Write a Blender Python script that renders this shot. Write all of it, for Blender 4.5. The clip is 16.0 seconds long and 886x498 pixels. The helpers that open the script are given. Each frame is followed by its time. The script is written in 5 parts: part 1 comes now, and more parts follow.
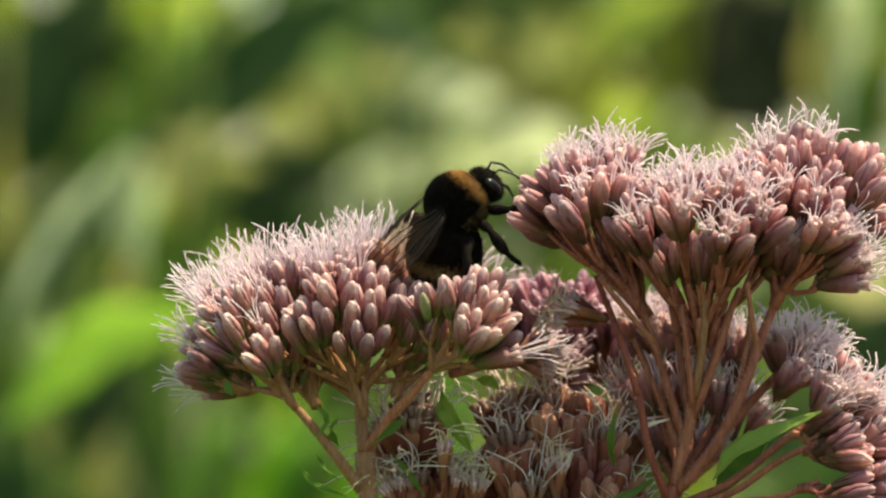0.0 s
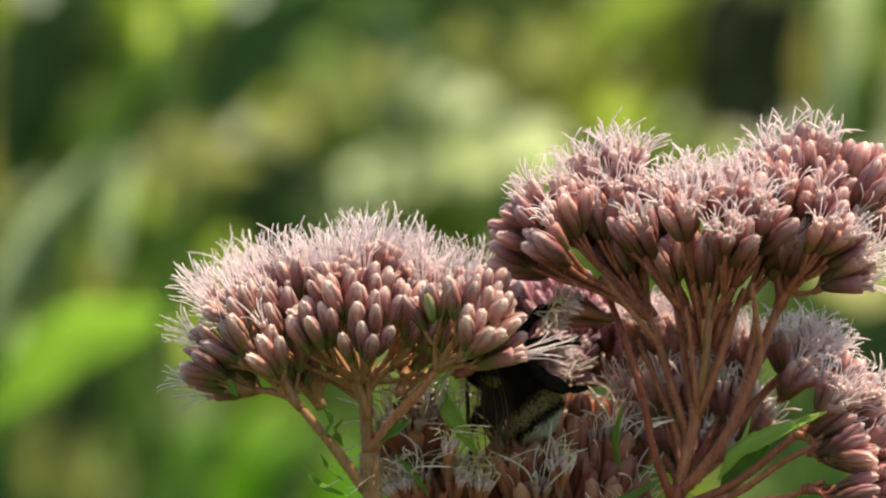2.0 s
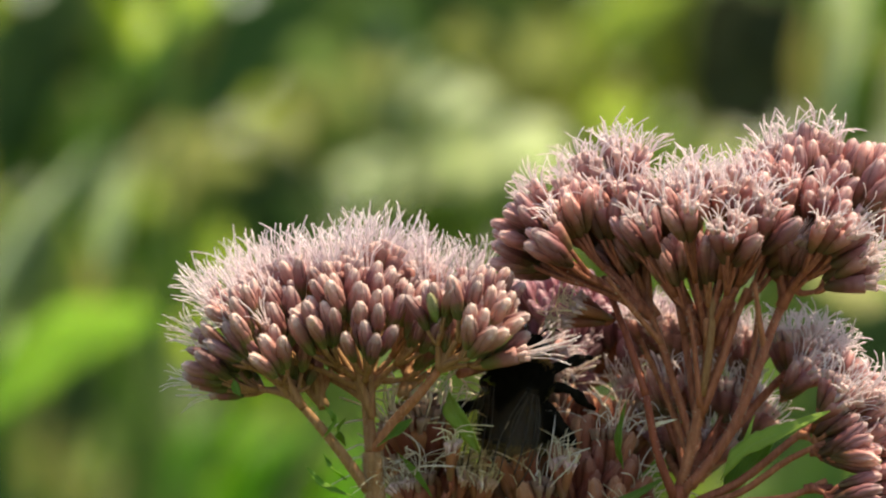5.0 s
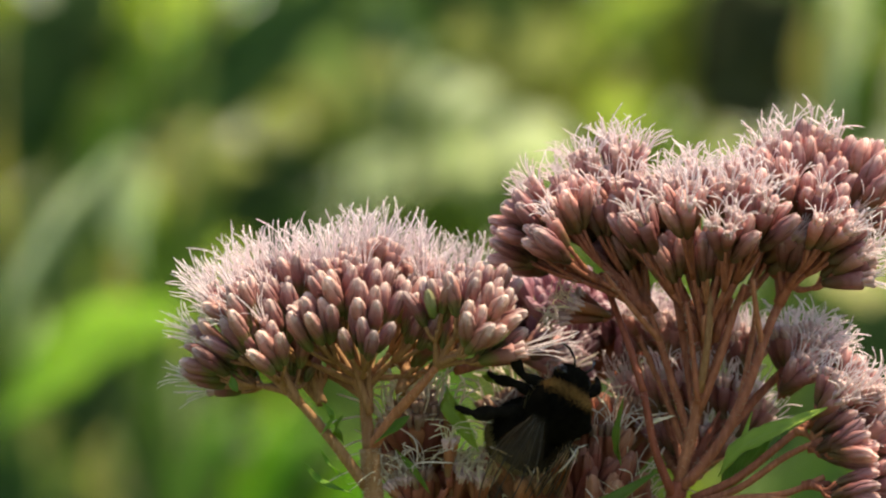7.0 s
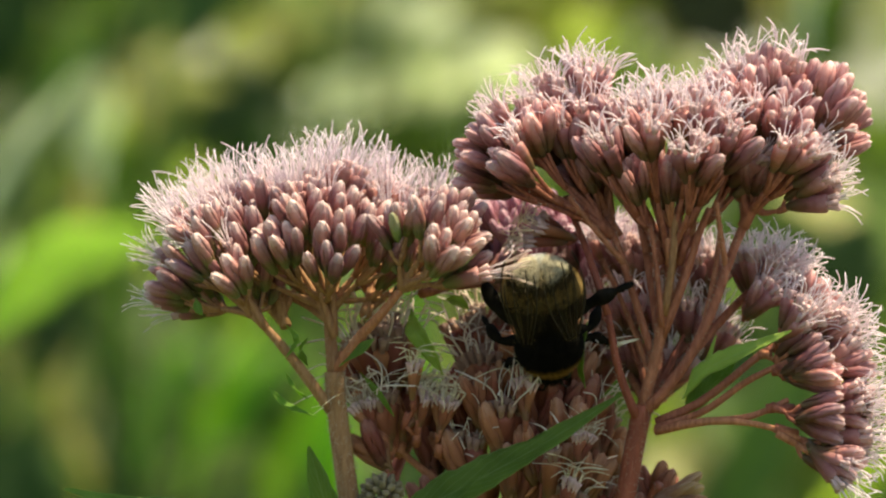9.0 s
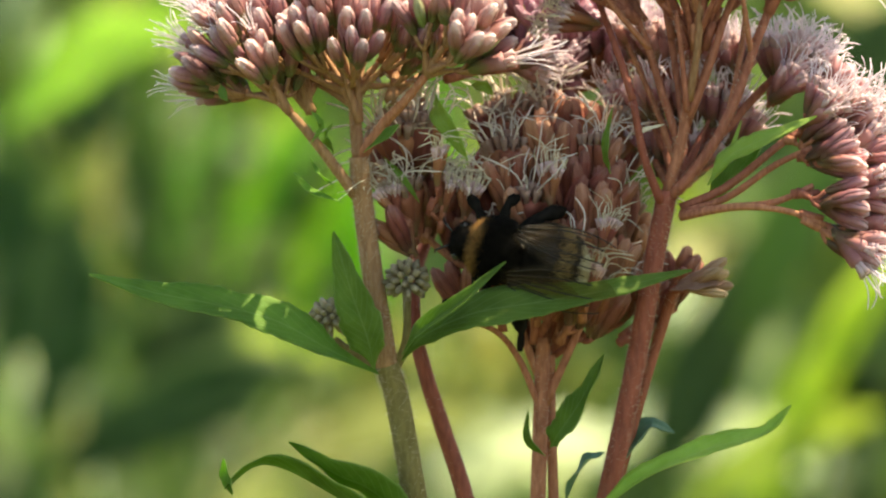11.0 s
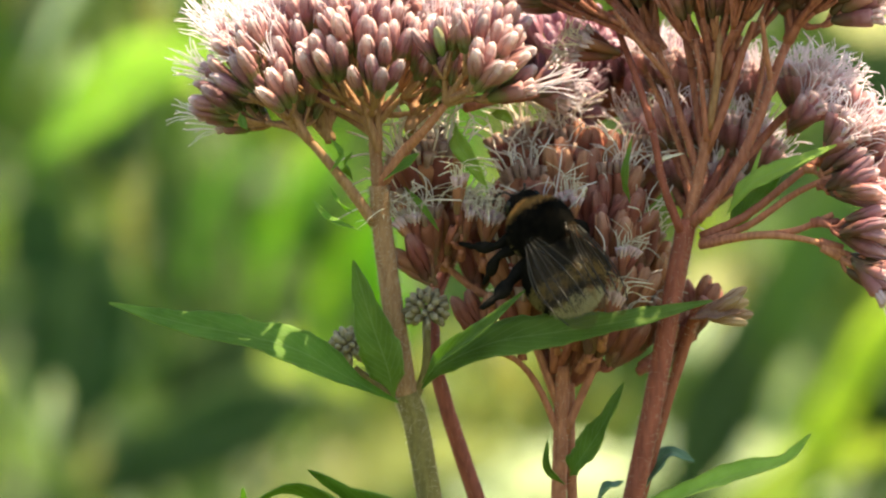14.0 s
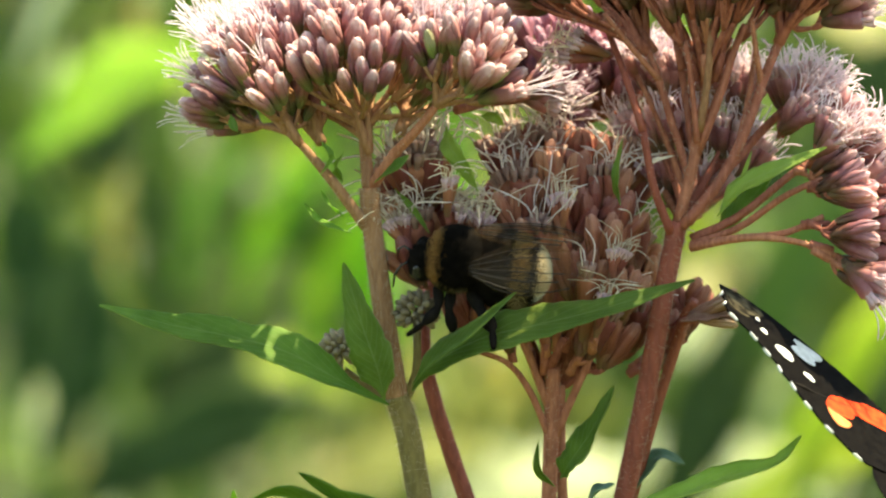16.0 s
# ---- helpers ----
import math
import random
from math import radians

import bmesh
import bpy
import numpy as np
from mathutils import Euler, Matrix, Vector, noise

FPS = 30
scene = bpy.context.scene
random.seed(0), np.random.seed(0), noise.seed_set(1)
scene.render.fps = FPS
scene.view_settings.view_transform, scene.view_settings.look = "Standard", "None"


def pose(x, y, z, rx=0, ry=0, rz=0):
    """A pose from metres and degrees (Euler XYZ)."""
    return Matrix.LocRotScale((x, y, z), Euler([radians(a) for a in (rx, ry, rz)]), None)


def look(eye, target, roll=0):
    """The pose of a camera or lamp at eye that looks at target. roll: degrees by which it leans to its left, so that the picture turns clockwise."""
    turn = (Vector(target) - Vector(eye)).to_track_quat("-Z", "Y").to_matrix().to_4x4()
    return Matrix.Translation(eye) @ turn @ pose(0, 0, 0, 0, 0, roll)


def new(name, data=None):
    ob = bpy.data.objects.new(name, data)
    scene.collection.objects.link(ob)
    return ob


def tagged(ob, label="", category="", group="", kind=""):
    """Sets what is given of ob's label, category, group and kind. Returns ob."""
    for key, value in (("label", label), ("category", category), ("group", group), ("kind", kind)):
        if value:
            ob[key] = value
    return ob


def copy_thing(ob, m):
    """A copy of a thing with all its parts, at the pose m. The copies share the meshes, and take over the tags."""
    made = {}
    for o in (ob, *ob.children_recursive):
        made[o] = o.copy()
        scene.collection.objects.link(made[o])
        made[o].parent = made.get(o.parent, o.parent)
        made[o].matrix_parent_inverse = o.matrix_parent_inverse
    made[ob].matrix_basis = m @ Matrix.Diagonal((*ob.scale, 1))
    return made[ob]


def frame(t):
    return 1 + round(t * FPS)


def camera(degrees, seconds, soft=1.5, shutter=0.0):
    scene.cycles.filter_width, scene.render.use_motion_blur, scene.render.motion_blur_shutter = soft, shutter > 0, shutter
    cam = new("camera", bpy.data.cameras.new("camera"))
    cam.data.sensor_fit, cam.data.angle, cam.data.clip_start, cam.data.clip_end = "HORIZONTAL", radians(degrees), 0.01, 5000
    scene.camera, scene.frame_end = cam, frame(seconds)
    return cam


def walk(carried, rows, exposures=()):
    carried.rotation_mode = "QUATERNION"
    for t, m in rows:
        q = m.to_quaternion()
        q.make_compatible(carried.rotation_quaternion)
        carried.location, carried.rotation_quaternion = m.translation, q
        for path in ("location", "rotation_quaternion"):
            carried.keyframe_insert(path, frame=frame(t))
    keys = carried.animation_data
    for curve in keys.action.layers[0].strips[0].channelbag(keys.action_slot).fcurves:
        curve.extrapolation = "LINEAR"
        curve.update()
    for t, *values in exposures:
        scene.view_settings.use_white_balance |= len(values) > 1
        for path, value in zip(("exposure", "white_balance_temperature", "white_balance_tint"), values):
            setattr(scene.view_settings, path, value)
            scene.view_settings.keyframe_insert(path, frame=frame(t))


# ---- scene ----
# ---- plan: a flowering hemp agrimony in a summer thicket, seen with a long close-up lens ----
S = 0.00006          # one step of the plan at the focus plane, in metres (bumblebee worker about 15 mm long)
D = 0.6727           # distance from lens to the focus plane
Z0 = 1.2             # height of the lens above the ground
UP = Vector((0, 0, 1))


def P(x, y, d=0.0):
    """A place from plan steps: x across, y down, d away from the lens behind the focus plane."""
    k = 1 + d * S / D
    return Vector(((x - 784) * S * k, d * S, Z0 - (y - 441) * S * k))


cam = camera(8.0, 16.0, soft=2.2, shutter=0.12)
cam.data.dof.use_dof = True
cam.data.dof.focus_distance = D - 0.004
cam.data.dof.aperture_fstop = (18.0 / math.tan(radians(4.0))) / 8.8


def eye(t, mx, my, tx):
    """The lens stays nearly in one place (tx: sideways, in mm) and turns with the bee."""
    e = (tx * 0.001, -D, Z0)
    return t, look(e, P(784 + mx, 441 + my))


PATH = [
    eye(0.0, 0, 0, 0.0), eye(0.5, -5, 0, -0.5), eye(1.0, -5, 0, -0.9), eye(1.5, -4, -1, -1.2), eye(2.0, -8, -1, -1.5),
    eye(2.5, -10, 0, -1.9), eye(3.0, -15, 1, -2.3), eye(3.5, -15, -1, -2.5), eye(4.0, -11, -1, -2.6), eye(5.2, -14, 0, -2.2),
    eye(6.5, -18, 3, -1.6), eye(7.0, -9, 6, -1.5), eye(7.5, 18, 15, -1.5), eye(8.0, 37, 85, -1.5), eye(8.5, 37, 113, -1.3),
    eye(9.0, 54, 142, -1.2), eye(9.5, 62, 173, -1.2), eye(9.8, 62, 211, -1.2), eye(10.0, 61, 286, -1.2), eye(10.2, 57, 429, -1.2),
    eye(10.4, 46, 498, -1.2), eye(10.8, 20, 522, -1.2), eye(11.5, -6, 520, -1.2), eye(12.3, -14, 513, -1.2), eye(12.5, -14, 508, -1.2),
    eye(13.0, -24, 493, -1.2), eye(13.5, -20, 479, -1.2), eye(14.0, -25, 471, -1.2), eye(14.5, -14, 467, -1.2),
    eye(15.0, -18, 466, -1.2), eye(15.5, -14, 464, -1.2), eye(16.0, -8, 467, -1.2),
]
# the exposure opens by most of a stop as the view sinks to the lower leaves
walk(cam, PATH, [(t, 0.84 + e) for t, e in ((0, 0.02), (7, 0), (8.5, 0.01), (9.0, 0.1), (9.5, 0.22), (10.0, 0.37), (10.3, 0.49), (11.2, 0.71), (12.3, 0.81), (14.5, 0.83), (16, 0.86))])

# ---- daylight: a high sun, a clear sky ----
SUN_TO = Vector((0.4, 0.05, 0.915)).normalized()
world = bpy.data.worlds.new("sky")
scene.world = world
world.use_nodes = True
wn = world.node_tree.nodes
sky = wn.new("ShaderNodeTexSky")
sky.sky_type, sky.sun_disc = "NISHITA", False
sky.sun_elevation = math.asin(SUN_TO.z)
sky.sun_rotation = math.atan2(SUN_TO.x, SUN_TO.y)
wn["Background"].inputs["Strength"].default_value = 0.135
world.node_tree.links.new(sky.outputs[0], wn["Background"].inputs["Color"])
sun = new("sun", bpy.data.lights.new("sun", "SUN"))
sun.data.energy, sun.data.angle, sun.data.color = 5.0, radians(0.53), (1.0, 0.91, 0.76)
sun.matrix_world = look(SUN_TO * 20, (0, 0, 0))
scene.view_settings.use_white_balance = True
scene.view_settings.white_balance_temperature = 7700
scene.view_settings.white_balance_tint = 0

# ---- materials ----
def material(name, stops, rough=0.6, gloss=0.3, scale=900.0, bump=0.25, through_light=0.0, along=0.0, spread=0.25, veins=False, coat=0.0, fine=4.0, streak=0.0):
    """A two-scale procedural surface. stops: colours over the noise, or over the object's own z up to 'along' metres."""
    m = bpy.data.materials.new(name)
    m.use_nodes = True
    nt = m.node_tree
    nd, ln = nt.nodes, nt.links
    bs = nd["Principled BSDF"]
    tc = nd.new("ShaderNodeTexCoord")
    n1, n2 = nd.new("ShaderNodeTexNoise"), nd.new("ShaderNodeTexNoise")
    n1.inputs["Scale"].default_value, n2.inputs["Scale"].default_value = scale, scale * fine
    n1.inputs["Detail"].default_value, n2.inputs["Detail"].default_value = 4.0, 3.0
    mp = nd.new("ShaderNodeMapping")
    mp.inputs["Scale"].default_value = (1, 1, 1 - streak)
    ln.new(tc.outputs["Object"], mp.inputs["Vector"])
    for n in (n1, n2):
        ln.new(mp.outputs[0], n.inputs["Vector"])
    ramp = nd.new("ShaderNodeValToRGB")
    el = ramp.color_ramp.elements
    while len(el) < len(stops):
        el.new(0.5)
    for e, (p, c) in zip(el, stops):
        e.position, e.color = p, (*c, 1)
    if along:
        sep, div, add = nd.new("ShaderNodeSeparateXYZ"), nd.new("ShaderNodeMath"), nd.new("ShaderNodeMath")
        ln.new(tc.outputs["Object"], sep.inputs[0])
        div.operation, div.inputs[1].default_value = "DIVIDE", along
        ln.new(sep.outputs["Z"], div.inputs[0])
        add.operation, add.inputs[1].default_value, add.inputs[2].default_value = "MULTIPLY_ADD", 0.34, -0.17
        ln.new(n1.outputs["Fac"], add.inputs[0])
        s2 = nd.new("ShaderNodeMath")
        ln.new(div.outputs[0], s2.inputs[0])
        ln.new(add.outputs[0], s2.inputs[1])
        ln.new(s2.outputs[0], ramp.inputs[0])
    else:
        ln.new(n1.outputs["Fac"], ramp.inputs[0])
    oi, hsv = nd.new("ShaderNodeObjectInfo"), nd.new("ShaderNodeHueSaturation")
    mr = nd.new("ShaderNodeMapRange")
    mr.inputs[3].default_value, mr.inputs[4].default_value = 1 - spread, 1 + spread
    ln.new(oi.outputs["Random"], mr.inputs[0])
    ln.new(mr.outputs[0], hsv.inputs["Value"])
    mh = nd.new("ShaderNodeMapRange")
    mh.inputs[3].default_value, mh.inputs[4].default_value = 0.5 - spread * 0.05, 0.5 + spread * 0.05
    ln.new(oi.outputs["Random"], mh.inputs[0])
    ln.new(mh.outputs[0], hsv.inputs["Hue"])
    ln.new(ramp.outputs[0], hsv.inputs["Color"])
    col = hsv.outputs[0]
    height = n2.outputs["Fac"]
    if veins:
        uv = nd.new("ShaderNodeSeparateXYZ")
        ln.new(tc.outputs["UV"], uv.inputs[0])
        ab, sub = nd.new("ShaderNodeMath"), nd.new("ShaderNodeMath")
        sub.operation, sub.inputs[1].default_value = "SUBTRACT", 0.5
        ab.operation = "ABSOLUTE"
        ln.new(uv.outputs["Y"], sub.inputs[0])
        ln.new(sub.outputs[0], ab.inputs[0])
        # side veins sweep forward from the midrib
        a1, a2, sn, pw, mid, mx = (nd.new("ShaderNodeMath") for _ in range(6))
        a1.operation, a1.inputs[1].default_value = "MULTIPLY", -38.0
        ln.new(ab.outputs[0], a1.inputs[0])
        a2.operation, a2.inputs[1].default_value = "MULTIPLY_ADD", 78.0
        ln.new(uv.outputs["X"], a2.inputs[0])
        ln.new(a1.outputs[0], a2.inputs[2])
        sn.operation = "SINE"
        ln.new(a2.outputs[0], sn.inputs[0])
        pw.operation, pw.inputs[1].default_value = "POWER", 26.0
        ab2 = nd.new("ShaderNodeMath")
        ab2.operation = "MAXIMUM"
        ab2.inputs[1].default_value = 0.0
        ln.new(sn.outputs[0], ab2.inputs[0])
        ln.new(ab2.outputs[0], pw.inputs[0])
        mid.operation, mid.inputs[1].default_value = "LESS_THAN", 0.02
        ln.new(ab.outputs[0], mid.inputs[0])
        mx.operation = "MAXIMUM"
        rim, both = nd.new("ShaderNodeMath"), nd.new("ShaderNodeMath")
        rim.operation, rim.inputs[1].default_value = "GREATER_THAN", 0.47
        ln.new(ab.outputs[0], rim.inputs[0])
        both.operation = "MAXIMUM"
        ln.new(mid.outputs[0], both.inputs[0])
        ln.new(rim.outputs[0], both.inputs[1])
        ln.new(pw.outputs[0], mx.inputs[0])
        ln.new(both.outputs[0], mx.inputs[1])
        mixv = nd.new("ShaderNodeMixRGB")
        mixv.inputs[2].default_value = (0.4, 0.48, 0.22, 1)
        fv = nd.new("ShaderNodeMath")
        fv.operation, fv.inputs[1].default_value = "MULTIPLY", 0.26
        ln.new(mx.outputs[0], fv.inputs[0])
        ln.new(fv.outputs[0], mixv.inputs[0])
        ln.new(col, mixv.inputs[1])
        col = mixv.outputs[0]
        hs = nd.new("ShaderNodeMath")
        hs.operation, hs.inputs[1].default_value = "MULTIPLY_ADD", -0.4
        ln.new(mx.outputs[0], hs.inputs[0])
        ln.new(n2.outputs["Fac"], hs.inputs[2])
        height = hs.outputs[0]
    bp = nd.new("ShaderNodeBump")
    bp.inputs["Strength"].default_value, bp.inputs["Distance"].default_value = bump, 0.25 / scale
    ln.new(height, bp.inputs["Height"])
    ln.new(bp.outputs[0], bs.inputs["Normal"])
    ln.new(col, bs.inputs["Base Color"])
    bs.inputs["Roughness"].default_value = rough
    bs.inputs["Specular IOR Level"].default_value = gloss
    bs.inputs["Coat Weight"].default_value = coat
    if through_light:
        tr, mix, gain = nd.new("ShaderNodeBsdfTranslucent"), nd.new("ShaderNodeMixShader"), nd.new("ShaderNodeHueSaturation")
        gain.inputs["Value"].default_value, gain.inputs["Saturation"].default_value = 1.5, 1.1
        ln.new(col, gain.inputs["Color"])
        ln.new(gain.outputs[0], tr.inputs["Color"])
        mix.inputs[0].default_value = through_light
        ln.new(bs.outputs[0], mix.inputs[1])
        ln.new(tr.outputs[0], mix.inputs[2])
        ln.new(mix.outputs[0], nd["Material Output"].inputs["Surface"])
    return m


BUD = material("pink_bud", [(0.0, (0.13, 0.16, 0.045)), (0.3, (0.2, 0.14, 0.06)), (0.5, (0.34, 0.132, 0.124)), (0.8, (0.48, 0.235, 0.225)), (1.0, (0.75, 0.58, 0.55))],
               rough=0.5, scale=1500, bump=0.5, along=0.0046, through_light=0.22, spread=0.26)
# greenish-brown bases, their low stops darkened further as underside shade
BUD_RED = material("red_pink_bud", [(0.0, (0.12, 0.085, 0.04)), (0.33, (0.21, 0.09, 0.055)), (0.58, (0.4, 0.155, 0.15)), (0.84, (0.57, 0.285, 0.285)), (1.0, (0.77, 0.57, 0.56))],
                   rough=0.5, scale=1500, along=0.0046, through_light=0.3, spread=0.28)
BUD_BROWN = material("faded_brown_bud", [(0.0, (0.17, 0.095, 0.045)), (0.4, (0.24, 0.078, 0.044)), (0.75, (0.36, 0.12, 0.072)), (1.0, (0.47, 0.23, 0.16))],
                     rough=0.6, scale=1500, along=0.0046, bump=0.5, through_light=0.22, spread=0.32)
BUD_VIOLET = material("violet_bud", [(0.0, (0.16, 0.08, 0.06)), (0.4, (0.26, 0.095, 0.125)), (0.8, (0.38, 0.165, 0.22)), (1.0, (0.52, 0.32, 0.37))],
                      rough=0.5, scale=1500, along=0.0046, through_light=0.15, spread=0.2)
BUD_DRY = material("withered_cup", [(0.0, (0.2, 0.09, 0.05)), (0.5, (0.34, 0.17, 0.1)), (1.0, (0.46, 0.3, 0.18))], rough=0.7, scale=1800, bump=0.7, along=0.0046, through_light=0.15, spread=0.2)
BUD_GREEN = material("green_bud", [(0.0, (0.16, 0.2, 0.05)), (0.6, (0.26, 0.32, 0.1)), (1.0, (0.4, 0.36, 0.2))], rough=0.5, scale=1500, along=0.003, through_light=0.15)
THREAD = material("pale_style", [(0.3, (0.72, 0.62, 0.65)), (0.7, (0.82, 0.75, 0.77))], rough=0.5, scale=700, through_light=0.4, spread=0.08)
THREAD_LILAC = material("lilac_style", [(0.3, (0.64, 0.53, 0.47)), (0.7, (0.78, 0.7, 0.62))], rough=0.5, scale=700, through_light=0.3, spread=0.14)
THREAD_VIOLET = material("violet_style", [(0.3, (0.5, 0.36, 0.42)), (0.7, (0.64, 0.5, 0.55))], rough=0.5, scale=700, through_light=0.25, spread=0.14)
THREAD_DRY = material("dry_cream_style", [(0.3, (0.6, 0.5, 0.36)), (0.7, (0.75, 0.66, 0.5))], rough=0.6, scale=700, through_light=0.25)
COROLLA = material("pink_corolla", [(0.3, (0.6, 0.4, 0.4)), (0.7, (0.74, 0.56, 0.55))], rough=0.5, scale=700, through_light=0.3, spread=0.1)
COROLLA_DUSKY = material("faded_corolla", [(0.3, (0.32, 0.18, 0.14)), (0.7, (0.42, 0.27, 0.21))], rough=0.6, scale=700, through_light=0.2, spread=0.15)
STEM_TAN = material("tan_stem", [(0.28, (0.24, 0.118, 0.053)), (0.72, (0.44, 0.235, 0.115))], rough=0.7, gloss=0.18, scale=2600, bump=0.6, streak=0.75, spread=0.1)
STEM_GREEN = material("olive_stem", [(0.28, (0.13, 0.095, 0.03)), (0.72, (0.23, 0.17, 0.06))], rough=0.7, gloss=0.18, scale=2600, bump=0.6, streak=0.75, spread=0.1)
STEM_RED = material("red_stem", [(0.25, (0.18, 0.046, 0.025)), (0.75, (0.36, 0.105, 0.058))], rough=0.6, gloss=0.25, scale=1800, bump=0.4, streak=0.75, spread=0.1)
STEM_BROWN = material("red_brown_stem", [(0.28, (0.23, 0.075, 0.043)), (0.72, (0.46, 0.172, 0.1))], rough=0.7, gloss=0.18, scale=2600, bump=0.6, streak=0.75, spread=0.18)
LEAF = material("green_leaf", [(0.3, (0.135, 0.225, 0.042)), (0.7, (0.215, 0.325, 0.075))], rough=0.6, gloss=0.16, scale=260, bump=0.5, through_light=0.62, veins=True, spread=0.15)
LEAF_PALE = material("pale_green_leaf", [(0.3, (0.16, 0.27, 0.05)), (0.7, (0.25, 0.37, 0.08))], rough=0.75, gloss=0.12, scale=260, bump=0.5, through_light=0.55, veins=True, spread=0.15)
# pale lime, lightened in the colour itself to look sunlit under the heads
LEAF_LIME = material("sun_lightened_lime_leaf", [(0.3, (0.26, 0.37, 0.06)), (0.7, (0.38, 0.49, 0.12))], rough=0.65, scale=260, bump=0.5, through_light=0.5, veins=True, spread=0.1)
LEAF_BLUE = material("blue_green_leaf", [(0.3, (0.07, 0.15, 0.08)), (0.7, (0.13, 0.22, 0.13))], rough=0.45, scale=260, bump=0.5, through_light=0.3, veins=True, spread=0.1)
DRY = material("withered_bract", [(0.3, (0.28, 0.15, 0.09)), (0.7, (0.42, 0.25, 0.15))], rough=0.7, scale=600, bump=0.6, through_light=0.15)
FUZZ = material("pale_fuzz", [(0.3, (0.5, 0.4, 0.3)), (0.7, (0.66, 0.56, 0.44))], rough=0.6, scale=900, through_light=0.3, spread=0.1)


# ---- mesh tools ----
class Shape:
    """Collects faces of one mesh, with a material slot and a leaf coordinate for each."""

    def __init__(self):
        self.v, self.f, self.m, self.uv, self.flat = [], [], [], {}, False

    def face(self, idx, mi=0):
        self.f.append(idx)
        self.m.append(mi)

    def tube(self, pts, radii, sides=7, mi=0, rib=0.0):
        pts = [Vector(p) for p in pts]
        n = len(pts)
        ref, rings = None, []
        for i, p in enumerate(pts):
            t = (pts[min(i + 1, n - 1)] - pts[max(i - 1, 0)]).normalized()
            if ref is None:
                ref = t.orthogonal().normalized()
            else:
                ref = (ref - t * ref.dot(t)).normalized()
            b = t.cross(ref)
            r = radii[i] if hasattr(radii, "__len__") else radii
            k = len(self.v)
            for j in range(sides):
                a = 2 * math.pi * j / sides
                self.v.append(p + (ref * math.cos(a) + b * math.sin(a)) * r * (1 + rib * (-1) ** (j // 2)))
            rings.append(k)
        for a, b in zip(rings, rings[1:]):
            for j in range(sides):
                q = (j + 1) % sides
                self.face((a + j, a + q, b + q, b + j), mi)
        self.face(tuple(rings[0] + j for j in reversed(range(sides))), mi)
        self.face(tuple(rings[-1] + j for j in range(sides)), mi)
        return self

    def lathe(self, profile, seg=10, mi=0, ridge=0.0, lobes=5, at=None):
        """A turned form along z: profile of (z, radius)."""
        at = at or Matrix.Identity(4)
        rings = []
        for z, r in profile:
            k = len(self.v)
            for j in range(seg):
                a = 2 * math.pi * j / seg
                q = r * (1 + ridge * math.cos(lobes * a + z * 900))
                self.v.append(at @ Vector((q * math.cos(a), q * math.sin(a), z)))
            rings.append(k)
        for a, b in zip(rings, rings[1:]):
            for j in range(seg):
                q = (j + 1) % seg
                self.face((a + j, a + q, b + q, b + j), mi)
        self.face(tuple(rings[0] + j for j in reversed(range(seg))), mi)
        self.face(tuple(rings[-1] + j for j in range(seg)), mi)
        return self

    def ball(self, c, r, seg=10, rings=7, mi=0, turn=None):
        at = Matrix.Translation(c) @ (turn or Matrix.Identity(4)) @ Matrix.Diagonal((*r, 1)) if hasattr(r, "__len__") else Matrix.Translation(c) @ Matrix.Diagonal((r, r, r, 1))
        prof = [(-math.cos(math.pi * (i + 0.15) / (rings + 0.3)), math.sin(math.pi * (i + 0.15) / (rings + 0.3))) for i in range(rings + 1)]
        return self.lathe(prof, seg, mi, 0, 5, at)

    def hair(self, p, d, w, mi=0):
        k = len(self.v)
        a = d.orthogonal().normalized() * w
        b = d.normalized().cross(a)
        self.v += [p + a, p - a * 0.5 + b * 0.87, p - a * 0.5 - b * 0.87, p + d]
        for i in range(3):
            self.face((k + i, k + (i + 1) % 3, k + 3), mi)

    def blade(self, pts, width, facing, thick=0.00012, fold=0.25, teeth=0.0, wave=0.0, mi=0, shape=None, steps=18, across=7):
        """A leaf with a midrib along pts, folded along it, with thickness. facing: the way its upper face looks."""
        mid = curve(pts, steps)
        facing = Vector(facing).normalized()
        n, top, bot = len(mid), [], []
        for i, p in enumerate(mid):
            u = i / (n - 1)
            t = (mid[min(i + 1, n - 1)] - mid[max(i - 1, 0)]).normalized()
            side = t.cross(facing).normalized()
            nor = side.cross(t).normalized()
            w = width * 0.5 * (shape(u) if shape else leaf_width(u))
            if teeth and i % 2:
                w *= 1 + teeth
            rt, rb = [], []
            for j in range(across):
                v = 2 * j / (across - 1) - 1
                lift = fold * abs(v) * w + wave * w * math.sin(u * 17 + v * 2.0) * abs(v)
                q = p + side * v * w + nor * lift
                self.uv[len(self.v)] = (u, v * 0.5 + 0.5)
                rt.append(len(self.v))
                self.v.append(q + nor * thick * 0.5)
                self.uv[len(self.v)] = (u, v * 0.5 + 0.5)
                rb.append(len(self.v))
                self.v.append(q - nor * thick * 0.5)
            top.append(rt)
            bot.append(rb)
        for i in range(n - 1):
            for j in range(across - 1):
                self.face((top[i][j], top[i][j + 1], top[i + 1][j + 1], top[i + 1][j]), mi)
                self.face((bot[i][j], bot[i + 1][j], bot[i + 1][j + 1], bot[i][j + 1]), mi)
            self.face((top[i][0], top[i + 1][0], bot[i + 1][0], bot[i][0]), mi)
            self.face((top[i][-1], bot[i][-1], bot[i + 1][-1], top[i + 1][-1]), mi)
        return self

